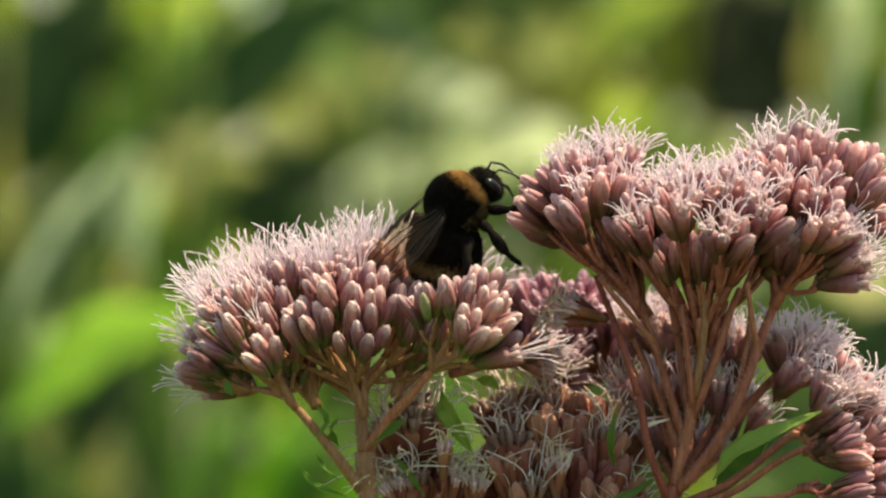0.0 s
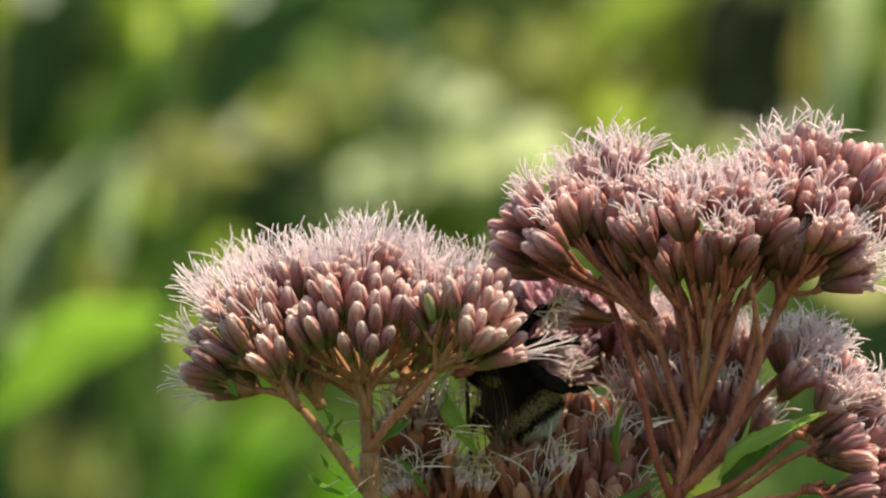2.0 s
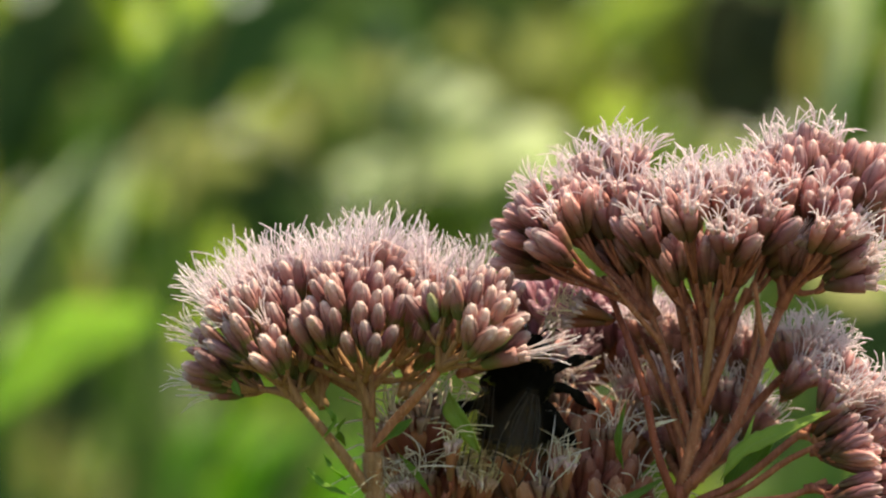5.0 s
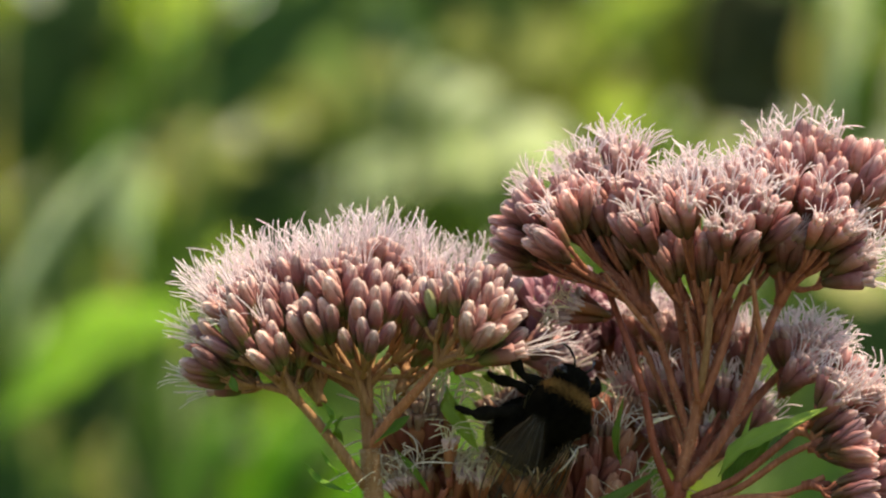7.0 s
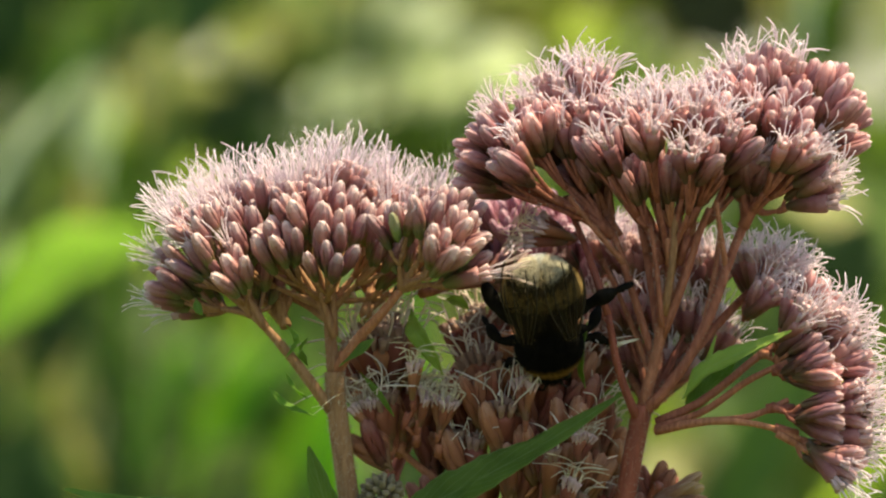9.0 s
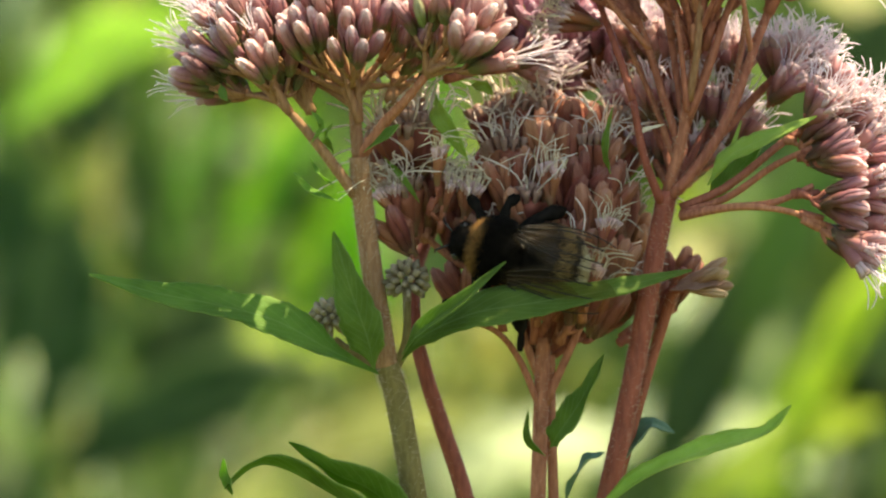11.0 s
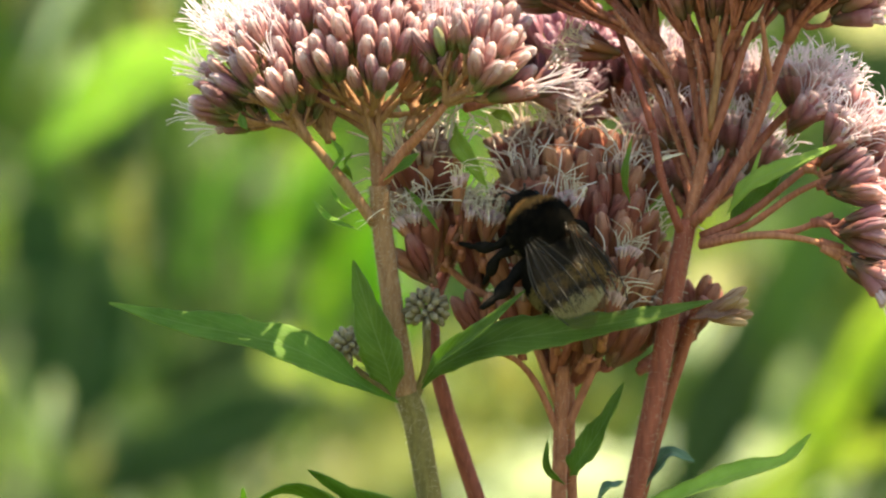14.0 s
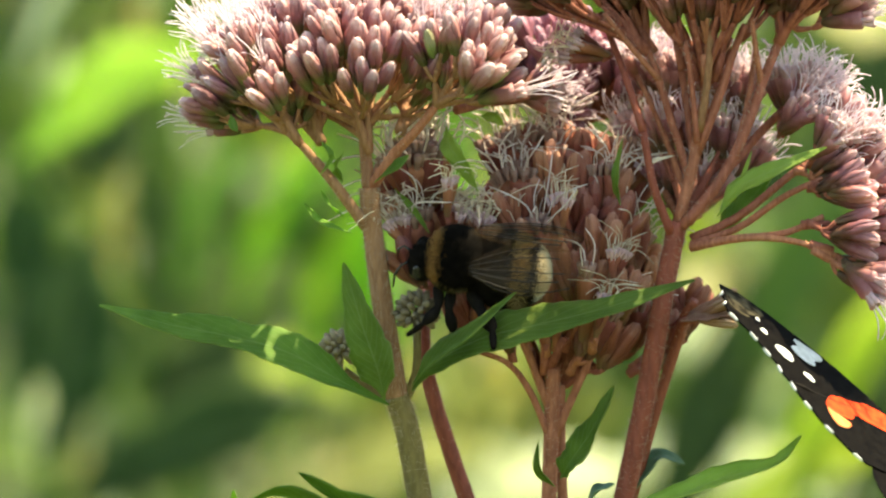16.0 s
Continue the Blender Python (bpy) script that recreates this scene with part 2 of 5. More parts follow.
    def mesh(self, name, mats, smooth=True):
        me = bpy.data.meshes.new(name)
        me.from_pydata([tuple(p) for p in self.v], [], self.f)
        for m in mats:
            me.materials.append(m)
        me.polygons.foreach_set("material_index", self.m)
        me.polygons.foreach_set("use_smooth", [smooth and not self.flat] * len(self.f))
        if self.uv:
            lay = me.uv_layers.new(name="UVMap")
            for lp in me.loops:
                lay.data[lp.index].uv = self.uv.get(lp.vertex_index, (0, 0))
        me.update()
        return me


def leaf_width(u):
    """A lance-shaped leaf on a narrow foot, its margin a little uneven."""
    foot = min(1, 0.22 + (u / 0.3) ** 1.3 * 0.78)
    return max(0.05, math.sin(math.pi * min(1, u * 0.95 + 0.04)) ** 0.8 * (1.2 - 0.45 * u) * foot * (1 + 0.05 * math.sin(u * 31) + 0.04 * math.sin(u * 53 + 1)))


def curve(pts, steps):
    """A smooth line through the points."""
    pts = [Vector(p) for p in pts]
    if len(pts) == 2:
        return [pts[0].lerp(pts[1], i / steps) for i in range(steps + 1)]
    out, n = [], len(pts) - 1
    for i in range(steps + 1):
        g = i / steps * n
        k = min(int(g), n - 1)
        t = g - k
        a, b = pts[k], pts[k + 1]
        p0 = pts[k - 1] if k else a * 2 - b
        p3 = pts[k + 2] if k + 2 <= n else b * 2 - a
        out.append(0.5 * ((2 * a) + (b - p0) * t + (2 * p0 - 5 * a + 4 * b - p3) * t * t + (3 * a - p0 - 3 * b + p3) * t ** 3))
    return out


BASES = {}


def thing(name, base, label, category, group=""):
    """A thing's Empty at its base."""
    ob = new(name)
    ob.empty_display_size = 0.01
    ob.location = base
    BASES[ob.name] = Matrix.Translation(base)
    return tagged(ob, label, category, group)


def part(name, shape, mats, parent, label="", at=None):
    """One mesh under a thing or a part; shape in world measures, or in its own with 'at' its pose."""
    mats = mats if isinstance(mats, (list, tuple)) else [mats]
    ob = new(name, shape.mesh(name, mats) if isinstance(shape, Shape) else shape)
    ob.parent = parent
    if parent.name in BASES:
        ob.matrix_parent_inverse = BASES[parent.name].inverted()
    if at is not None:
        ob.matrix_basis = at
    if label:
        tagged(ob, label)
    return ob


def aim(at, way, spin=0.0, size=1.0):
    """The pose of a form whose z axis points along way."""
    q = Vector(way).to_track_quat("Z", "Y").to_matrix().to_4x4()
    return Matrix.Translation(at) @ q @ Matrix.Rotation(spin, 4, "Z") @ Matrix.Scale(size, 4)

# ---- ground and thicket behind ----
SOIL = material("grassy_soil", [(0.3, (0.05, 0.07, 0.02)), (0.7, (0.12, 0.13, 0.05))], rough=0.9, scale=6, bump=0.8, fine=12)
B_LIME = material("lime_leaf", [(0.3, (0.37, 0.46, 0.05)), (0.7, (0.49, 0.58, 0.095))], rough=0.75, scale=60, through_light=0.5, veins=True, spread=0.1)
B_GREEN = material("mid_green_leaf", [(0.3, (0.085, 0.15, 0.025)), (0.7, (0.15, 0.23, 0.045))], rough=0.75, scale=60, through_light=0.5, veins=True, spread=0.25)
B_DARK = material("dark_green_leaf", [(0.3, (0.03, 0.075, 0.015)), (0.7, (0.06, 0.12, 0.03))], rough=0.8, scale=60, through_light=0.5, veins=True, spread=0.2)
B_GREY = material("grey_green_leaf", [(0.3, (0.08, 0.14, 0.07)), (0.7, (0.13, 0.2, 0.1))], rough=0.75, scale=60, through_light=0.5, veins=True, spread=0.15)
# straw and whitish leaves; some are painted stand-ins for blurred sun glints
B_PALE = material("straw_glint_leaf", [(0.3, (0.4, 0.38, 0.17)), (0.7, (0.56, 0.52, 0.27))], rough=0.75, scale=60, through_light=0.5, veins=True, spread=0.12)
B_WHITE = material("pale_glint_leaf", [(0.3, (0.6, 0.64, 0.44)), (0.7, (0.72, 0.75, 0.55))], rough=0.75, scale=60, through_light=0.5, veins=True, spread=0.1)
B_OLIVE = material("olive_leaf", [(0.3, (0.2, 0.22, 0.05)), (0.7, (0.3, 0.32, 0.09))], rough=0.75, scale=60, through_light=0.5, veins=True, spread=0.15)
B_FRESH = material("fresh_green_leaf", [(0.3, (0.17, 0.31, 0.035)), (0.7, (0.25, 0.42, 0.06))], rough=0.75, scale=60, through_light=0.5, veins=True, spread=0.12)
# on low leaves this bright green paints in sunlight that higher leaves block
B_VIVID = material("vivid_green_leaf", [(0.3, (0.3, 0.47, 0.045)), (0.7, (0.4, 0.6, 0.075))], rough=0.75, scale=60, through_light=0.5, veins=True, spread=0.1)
# greenish black, for the dark blob at the plan's upper right
B_BLACK = material("near_black_leaf", [(0.3, (0.014, 0.017, 0.008)), (0.7, (0.034, 0.036, 0.015))], rough=0.9, gloss=0.1, scale=60, veins=True, spread=0.1)

gm = Shape()
GN = 40
for i in range(GN + 1):
    for j in range(GN + 1):
        gx, gy = (i / GN * 2 - 1), (j / GN * 2 - 1)
        X, Y = math.copysign(abs(gx) ** 3 * 400, gx), math.copysign(abs(gy) ** 3 * 400, gy)
        gm.v.append(Vector((X, Y, 0.04 * noise.noise(Vector((X * 0.6, Y * 0.6, 0))))))
for i in range(GN):
    for j in range(GN):
        a = i * (GN + 1) + j
        gm.face((a, a + GN + 1, a + GN + 2, a + 1))
ground = new("ground", gm.mesh("ground", [SOIL]))
tagged(ground, "rough grassy ground under the plants", "ground", kind="structure")

# far hedge, dense and deep in shade inside
rb = random.Random(21)
hg = Shape()
for i in range(2600):
    x, z = rb.uniform(-3.2, 3.2), rb.uniform(0.0, 2.7)
    y = 3.3 + rb.uniform(0, 0.6) + 0.25 * noise.noise(Vector((x * 2, z * 2, 3)))
    L = rb.uniform(0.07, 0.16)
    a = rb.uniform(-0.6, 3.7)
    way = Vector((math.cos(a), rb.uniform(-0.7, 0.2), math.sin(a))).normalized()
    p = Vector((x, y, z))
    hg.blade([p, p + way * L * 0.5, p + way * L + Vector((0, 0, -0.2 * L))], L * 0.42, (rb.uniform(-0.5, 0.5), -1, rb.uniform(0, 1)), thick=0.0004, steps=4, across=3)
# woody stems hold it up
for i in range(60):
    x = -3.2 + 6.4 * i / 59 + rb.uniform(-0.05, 0.05)
    hg.tube([(x, 3.6, -0.05), (x + rb.uniform(-0.1, 0.1), 3.65, 1.3), (x + rb.uniform(-0.2, 0.2), 3.6, 2.6)], [0.012, 0.008, 0.003], 5)
hedge = new("hedge", hg.mesh("hedge", [B_DARK]))
tagged(hedge, "dense dark green hedge far behind", "hedge", kind="stuff")

# thicket of broad leaves in the sun, nearer than the hedge
th = Shape()
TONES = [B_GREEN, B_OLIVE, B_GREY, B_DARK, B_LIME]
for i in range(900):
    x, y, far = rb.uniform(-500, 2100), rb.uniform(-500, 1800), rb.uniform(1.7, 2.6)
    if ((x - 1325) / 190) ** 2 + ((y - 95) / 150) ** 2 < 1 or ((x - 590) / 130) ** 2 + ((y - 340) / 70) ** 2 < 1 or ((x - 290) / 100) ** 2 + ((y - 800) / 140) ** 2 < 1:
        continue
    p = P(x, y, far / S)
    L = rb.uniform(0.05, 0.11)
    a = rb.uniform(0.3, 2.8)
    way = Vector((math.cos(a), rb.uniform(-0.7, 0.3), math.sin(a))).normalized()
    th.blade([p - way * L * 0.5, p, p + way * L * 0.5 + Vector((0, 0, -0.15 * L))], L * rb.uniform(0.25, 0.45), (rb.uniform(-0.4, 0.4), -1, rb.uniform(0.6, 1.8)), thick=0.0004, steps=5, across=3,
             # paler tones likelier higher up, dark green likelier low down, most at left
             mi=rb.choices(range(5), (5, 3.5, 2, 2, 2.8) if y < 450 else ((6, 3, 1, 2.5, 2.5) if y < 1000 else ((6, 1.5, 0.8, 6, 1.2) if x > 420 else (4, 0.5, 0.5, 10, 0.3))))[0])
for i in range(900):
    # its shaded lower storey
    p = Vector((rb.uniform(-1.1, 1.1), rb.uniform(1.6, 2.7), rb.uniform(0.05, 0.8)))
    L = rb.uniform(0.05, 0.12)
    a = rb.uniform(0.3, 2.8)
    way = Vector((math.cos(a), rb.uniform(-0.7, 0.3), math.sin(a))).normalized()
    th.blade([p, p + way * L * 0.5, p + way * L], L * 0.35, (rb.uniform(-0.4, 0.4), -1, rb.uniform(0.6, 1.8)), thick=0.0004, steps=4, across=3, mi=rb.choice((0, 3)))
for i in range(46):
    x = -0.9 + 1.8 * i / 45
    th.tube([(x, 1.9 + rb.uniform(-0.3, 0.3), -0.05), (x + rb.uniform(-0.1, 0.1), 1.9, 0.8), (x + rb.uniform(-0.15, 0.15), 1.9, 1.8)], [0.005, 0.004, 0.002], 5, 3)
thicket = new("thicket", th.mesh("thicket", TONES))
tagged(thicket, "sunlit thicket of mixed green leaves", "undergrowth", kind="stuff")

# meadow grass round the feet of the plants
gs = Shape()
for i in range(8000):
    p = Vector((rb.gauss(0, 0.9), rb.uniform(-0.5, 3.0), -0.03)) if i < 2600 else Vector((rb.uniform(-4.5, 4.5), rb.uniform(-4.5, 4.5), -0.03))
    h = rb.uniform(0.12, 0.42)
    lean = Vector((rb.gauss(0, 0.25), rb.gauss(0, 0.25), 1))
    gs.blade([p, p + lean * h * 0.5, p + Vector((lean.x * 1.8, lean.y * 1.8, 0.9)) * h], rb.uniform(0.004, 0.008), (rb.uniform(-1, 1), -1, 0.3), thick=0.0003, steps=4, across=3, mi=rb.choice((0, 0, 1)))
grass = new("grass", gs.mesh("grass", [B_GREEN, B_OLIVE]))
tagged(grass, "rough meadow grass under the flowers", "grass", kind="stuff")

# tall weeds with long leaves between thicket and flowers: x, y, length, width, angle, surface, metres behind
def patch(x, y, rx, ry, mat, n, seed, size=1.0):
    """A loose spray of small leaves round a place."""
    r = random.Random(seed)
    return [(x + r.gauss(0, 0.5) * rx, y + r.gauss(0, 0.5) * ry, r.uniform(80, 150) * size, r.uniform(45, 80) * size, r.uniform(-30, 120), mat) for _ in range(n)]


WEEDS = [
    ("tall weed with long grey-green leaves", 120, 1.1, [
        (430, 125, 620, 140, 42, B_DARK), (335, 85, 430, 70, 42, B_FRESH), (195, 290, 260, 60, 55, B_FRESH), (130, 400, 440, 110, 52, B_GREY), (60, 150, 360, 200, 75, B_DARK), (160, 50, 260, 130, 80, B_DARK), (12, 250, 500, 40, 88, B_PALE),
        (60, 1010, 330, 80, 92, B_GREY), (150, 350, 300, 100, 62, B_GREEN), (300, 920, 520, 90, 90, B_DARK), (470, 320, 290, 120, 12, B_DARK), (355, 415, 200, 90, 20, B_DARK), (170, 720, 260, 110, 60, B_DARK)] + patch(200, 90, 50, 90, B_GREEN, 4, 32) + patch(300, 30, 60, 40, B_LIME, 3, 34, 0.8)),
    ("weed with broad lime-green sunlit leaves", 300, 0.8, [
        # several small pale leaves here paint blurred highlights rather than pale foliage
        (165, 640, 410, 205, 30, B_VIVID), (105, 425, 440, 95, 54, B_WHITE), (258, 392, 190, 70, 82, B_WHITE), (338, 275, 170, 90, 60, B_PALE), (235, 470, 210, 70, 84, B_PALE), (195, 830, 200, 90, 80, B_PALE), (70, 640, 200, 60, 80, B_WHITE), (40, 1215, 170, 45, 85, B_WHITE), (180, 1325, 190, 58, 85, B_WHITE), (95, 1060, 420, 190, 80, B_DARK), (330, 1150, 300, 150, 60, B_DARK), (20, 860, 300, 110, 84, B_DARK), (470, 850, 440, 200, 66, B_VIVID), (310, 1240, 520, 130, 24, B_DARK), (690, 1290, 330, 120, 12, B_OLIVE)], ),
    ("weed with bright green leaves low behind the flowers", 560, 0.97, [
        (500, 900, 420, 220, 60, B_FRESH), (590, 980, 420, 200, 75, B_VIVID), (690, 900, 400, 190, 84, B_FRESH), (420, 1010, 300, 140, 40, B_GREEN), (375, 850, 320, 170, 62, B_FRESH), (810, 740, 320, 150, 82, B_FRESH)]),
    ("tall grass with dry straw-coloured blades", 260, 0.95, [
        (228, 350, 190, 95, 80, B_WHITE), (330, 300, 200, 110, 60, B_PALE), (345, 300, 190, 100, 75, B_PALE), (216, 925, 250, 80, 88, B_PALE), (156, 1313, 240, 85, 85, B_PALE), (85, 800, 230, 100, 80, B_PALE), (385, 60, 160, 90, 60, B_OLIVE)]
        + patch(350, 290, 80, 70, B_OLIVE, 6, 1)),
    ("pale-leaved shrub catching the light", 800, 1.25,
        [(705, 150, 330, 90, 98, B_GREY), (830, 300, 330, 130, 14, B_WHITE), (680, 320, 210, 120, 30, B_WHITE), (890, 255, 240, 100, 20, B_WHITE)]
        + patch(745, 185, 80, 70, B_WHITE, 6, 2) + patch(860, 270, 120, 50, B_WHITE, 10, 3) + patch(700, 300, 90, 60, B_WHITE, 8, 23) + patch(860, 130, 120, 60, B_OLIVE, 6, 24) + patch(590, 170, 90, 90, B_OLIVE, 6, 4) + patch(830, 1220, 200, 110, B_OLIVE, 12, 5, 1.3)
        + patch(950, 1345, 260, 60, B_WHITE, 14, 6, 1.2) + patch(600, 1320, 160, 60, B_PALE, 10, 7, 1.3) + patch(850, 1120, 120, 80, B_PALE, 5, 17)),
    ("bushy weed with yellow-green leaves", 1120, 1.35,
        [(1215, 60, 280, 170, 70, B_OLIVE), (1345, 95, 300, 240, 12, B_BLACK), (1340, 150, 240, 160, 30, B_BLACK), (1275, 60, 240, 150, 70, B_BLACK), (1410, 60, 220, 130, -40, B_BLACK), (845, 60, 300, 110, -55, B_DARK), (1040, 190, 330, 170, 20, B_OLIVE), (1090, 70, 330, 160, 40, B_LIME), (960, 130, 260, 120, 60, B_OLIVE)] + patch(1060, 100, 130, 90, B_OLIVE, 9, 8, 1.4) + patch(1140, 210, 100, 50, B_LIME, 6, 9)
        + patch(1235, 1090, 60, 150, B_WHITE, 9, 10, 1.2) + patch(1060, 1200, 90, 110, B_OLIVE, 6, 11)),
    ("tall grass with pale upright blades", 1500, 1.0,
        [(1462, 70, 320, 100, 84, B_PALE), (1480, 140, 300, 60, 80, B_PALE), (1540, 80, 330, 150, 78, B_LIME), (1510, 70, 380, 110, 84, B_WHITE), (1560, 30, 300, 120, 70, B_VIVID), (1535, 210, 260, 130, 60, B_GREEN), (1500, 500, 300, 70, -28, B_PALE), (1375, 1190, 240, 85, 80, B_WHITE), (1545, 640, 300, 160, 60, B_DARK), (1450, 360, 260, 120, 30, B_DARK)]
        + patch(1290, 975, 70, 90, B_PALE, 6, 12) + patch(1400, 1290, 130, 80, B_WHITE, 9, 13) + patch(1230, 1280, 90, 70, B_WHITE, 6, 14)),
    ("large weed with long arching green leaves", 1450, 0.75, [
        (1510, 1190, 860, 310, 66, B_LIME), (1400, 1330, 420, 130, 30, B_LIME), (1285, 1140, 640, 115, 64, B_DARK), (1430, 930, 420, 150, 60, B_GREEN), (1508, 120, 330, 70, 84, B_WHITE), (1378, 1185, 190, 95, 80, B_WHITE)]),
]
LEANING = {B_LIME.name: -0.9, B_PALE.name: -0.7, B_WHITE.name: -0.9, B_OLIVE.name: -0.6, B_GREEN.name: -0.4, B_FRESH.name: -0.7, B_VIVID.name: -0.9}


def weed(label, x0, far, leaves, seed):
    """A stem from the ground with stalked leaves."""
    rnd = random.Random(seed)
    d = far / S
    foot = P(x0, 441, d)
    foot.z = 0
    ob = thing("weed", foot, label, "weed", "weeds behind the flowers")
    k = 1 + far / D
    mid = [Vector((foot.x + 0.01 * math.sin(z * 3 + seed), foot.y + 0.06, z)) for z in (-0.03, 0.4, 0.8, 1.1, 1.35)]
    part("stem", Shape().tube(curve(mid, 16), [0.003 - 0.00012 * i for i in range(17)], 8), B_GREEN, ob)
    for x, y, ln, w, ang, mat in leaves:
        c = P(x, y, d + rnd.uniform(-0.05, 0.05) / S)
        a = radians(ang)
        way = Vector((math.cos(a), LEANING.get(mat.name, 0.1) * abs(math.sin(a)), math.sin(a)))
        h = way * ln * 0.5 * S * k
        base, tip = c - h, c + h
        if (base - mid[3]).length > (tip - mid[3]).length and ang < 60:
            base, tip = tip, base
        sag = Vector((0, 0, -0.05 * ln * S * k))
        part("leaf", Shape().blade([base + sag, c, tip + sag], w * 1.15 * S * k, (0, -1, 0.1) if mat in (B_DARK, B_BLACK) else (-0.05, -0.6, 0.8), thick=0.0004, wave=0.06, steps=14, across=5), mat, ob)
        z = min(1.33, max(0.1, base.z - 0.06))
        on = Vector((foot.x, foot.y + 0.06, z))
        part("leaf_stalk", Shape().tube(curve([on, on.lerp(base, 0.5) + Vector((0, 0.02, 0.0)), base + sag], 8), 0.0009, 6), B_GREEN, ob)
    return ob


WEED_THINGS = []
for i, (label, x0, far, leaves) in enumerate(WEEDS):
    WEED_THINGS.append(weed(label, x0, far, leaves, 40 + i))


def sway_weeds():
    """Wind leans the weeds a little about their feet; rows of seconds and degrees."""
    gusts = [[(0, 0), (1.5, -0.12), (3.5, -0.3), (4.2, -0.32), (6.5, -0.1), (7.5, 0), (9, -0.1), (12.5, 0), (14, 0.06), (16, 0)],
             [(0, 0), (1.5, -0.2), (3.0, -0.38), (4.2, -0.4), (6.5, -0.1), (7.5, 0), (9.5, -0.05), (12.3, 0.3), (13.5, 0.28), (16, 0.2)],
             [(0, 0), (2, -0.2), (3.8, -0.36), (6.5, -0.02), (8, -0.05), (10, 0.05), (12.5, 0), (13.5, 0.1), (14.5, 0), (15.5, 0.1), (16, 0.06)]]
    for ob, rows in zip(WEED_THINGS, gusts):
        x, y, z = ob.location
        walk(ob, [(t, pose(x, y, z, 0, a, 0)) for t, a in rows])

# ---- flower pieces, shared by all heads ----
MM = 0.001
RND = random.Random(7)


def bud_mesh(name, mat, fat=1.0, bend=0.0):
    """A closed bud: an angular cup wrapped in overlapping bracts, blunt and a little lopsided."""
    prof = [(0, 0.2), (0.45, 0.36), (1.1, 0.5), (2.0, 0.64), (2.9, 0.73), (3.6, 0.69), (4.15, 0.5), (4.5, 0.27), (4.65, 0.1)]
    s = Shape().lathe([(z * MM, r * MM * fat) for z, r in prof], 12, 0, 0.1, 5)
    for ring, (z0, ln, r0) in enumerate(((0.25, 1.7, 0.6), (0.8, 2.6, 0.76), (1.6, 2.9, 0.8))):
        for k in range(5 if ring else 4):
            a = 2 * math.pi * (k + 0.5 * ring) / (5 if ring else 4) + 0.3 * ring
            o = Vector((math.cos(a), math.sin(a), 0))
            end = (0.95, 0.92, 0.55)[ring]
            pts = [o * (r0 * 0.66 * MM * fat) + Vector((0, 0, z0 * MM)), o * (r0 * 1.02 * MM * fat) + Vector((0, 0, (z0 + ln * 0.5) * MM)), o * (r0 * end * MM * fat) + Vector((0, 0, (z0 + ln) * MM))]
            s.blade(pts, 0.85 * MM * fat, o, thick=0.00008, fold=-0.28, steps=4, across=3)
    for i, p in enumerate(s.v):
        n = noise.noise_vector(p * 900 + Vector((fat * 31, bend * 17, 0))) * 0.05 * MM
        u = p.z / (4.6 * MM)
        s.v[i] = p + n + Vector((bend * u * u * MM, 0, 0))
    return s.mesh(name, [mat])


def floret_mesh(name, mat, thread, rnd, n=8, long=3.0, curl=0.5, slim=1.0, splay=1.0, tube=COROLLA):
    """A cup of bracts with pale styles spilling out."""
    prof = [(0, 0.2), (0.35, 0.4), (0.9, 0.58), (1.8, 0.7), (2.8, 0.76), (3.3, 0.78), (3.5, 0.5)]
    s = Shape().lathe([(z * MM, r * MM * slim) for z, r in prof], 10, 0, 0.09, 5)
    for k in range(5):
        a = 2 * math.pi * k / 5 + rnd.uniform(-0.3, 0.3)
        o = Vector((math.cos(a), math.sin(a), 0))
        b = o * 0.32 * MM + Vector((0, 0, 3.0 * MM))
        t = o * 0.55 * MM + Vector((0, 0, 4.4 * MM))
        s.tube([b, b.lerp(t, 0.6), t], [0.18 * MM, 0.22 * MM, 0.3 * MM], 5, 2)
    for k in range(n):
        a = 2 * math.pi * k / n + rnd.uniform(-0.4, 0.4)
        o = Vector((math.cos(a), math.sin(a), 0))
        lean = rnd.uniform(0.08, 0.6) * splay
        h = long * rnd.uniform(0.6, 1.15)
        p0 = o * 0.4 * MM + Vector((0, 0, 4.0 * MM))
        bend = Vector((rnd.uniform(-1, 1), rnd.uniform(-1, 1), rnd.uniform(-0.5, 0.3))) * curl
        p1 = p0 + (o * lean * 0.5 + Vector((0, 0, 0.9))) * h * 0.5 * MM
        p2 = p1 + (o * lean + Vector((0, 0, 0.75)) + bend * 0.7) * h * 0.3 * MM
        p3 = p2 + (o * lean + Vector((0, 0, 0.5)) + bend * 1.5) * h * 0.3 * MM
        w = rnd.uniform(0.045, 0.066) * MM
        s.tube(curve([p0, p1, p2, p3], 6), [w, w, w, w, w * 1.05, w * 1.1, w * 0.7], 4, 1)
    return s.mesh(name, [mat, thread, tube])


def kit(mat, thread, rnd, long, curl, n=8, slim=1.0, splay=1.0, tube=COROLLA):
    return [bud_mesh("flower_bud", mat, f * slim, b) for f, b in ((0.98, 0.2), (0.88, 0.5), (1.05, 0.0), (0.94, -0.35), (0.8, 0.3))], [floret_mesh("open_floret", mat, thread, rnd, n + i % 3, long, curl, slim, splay, tube) for i in range(8)]


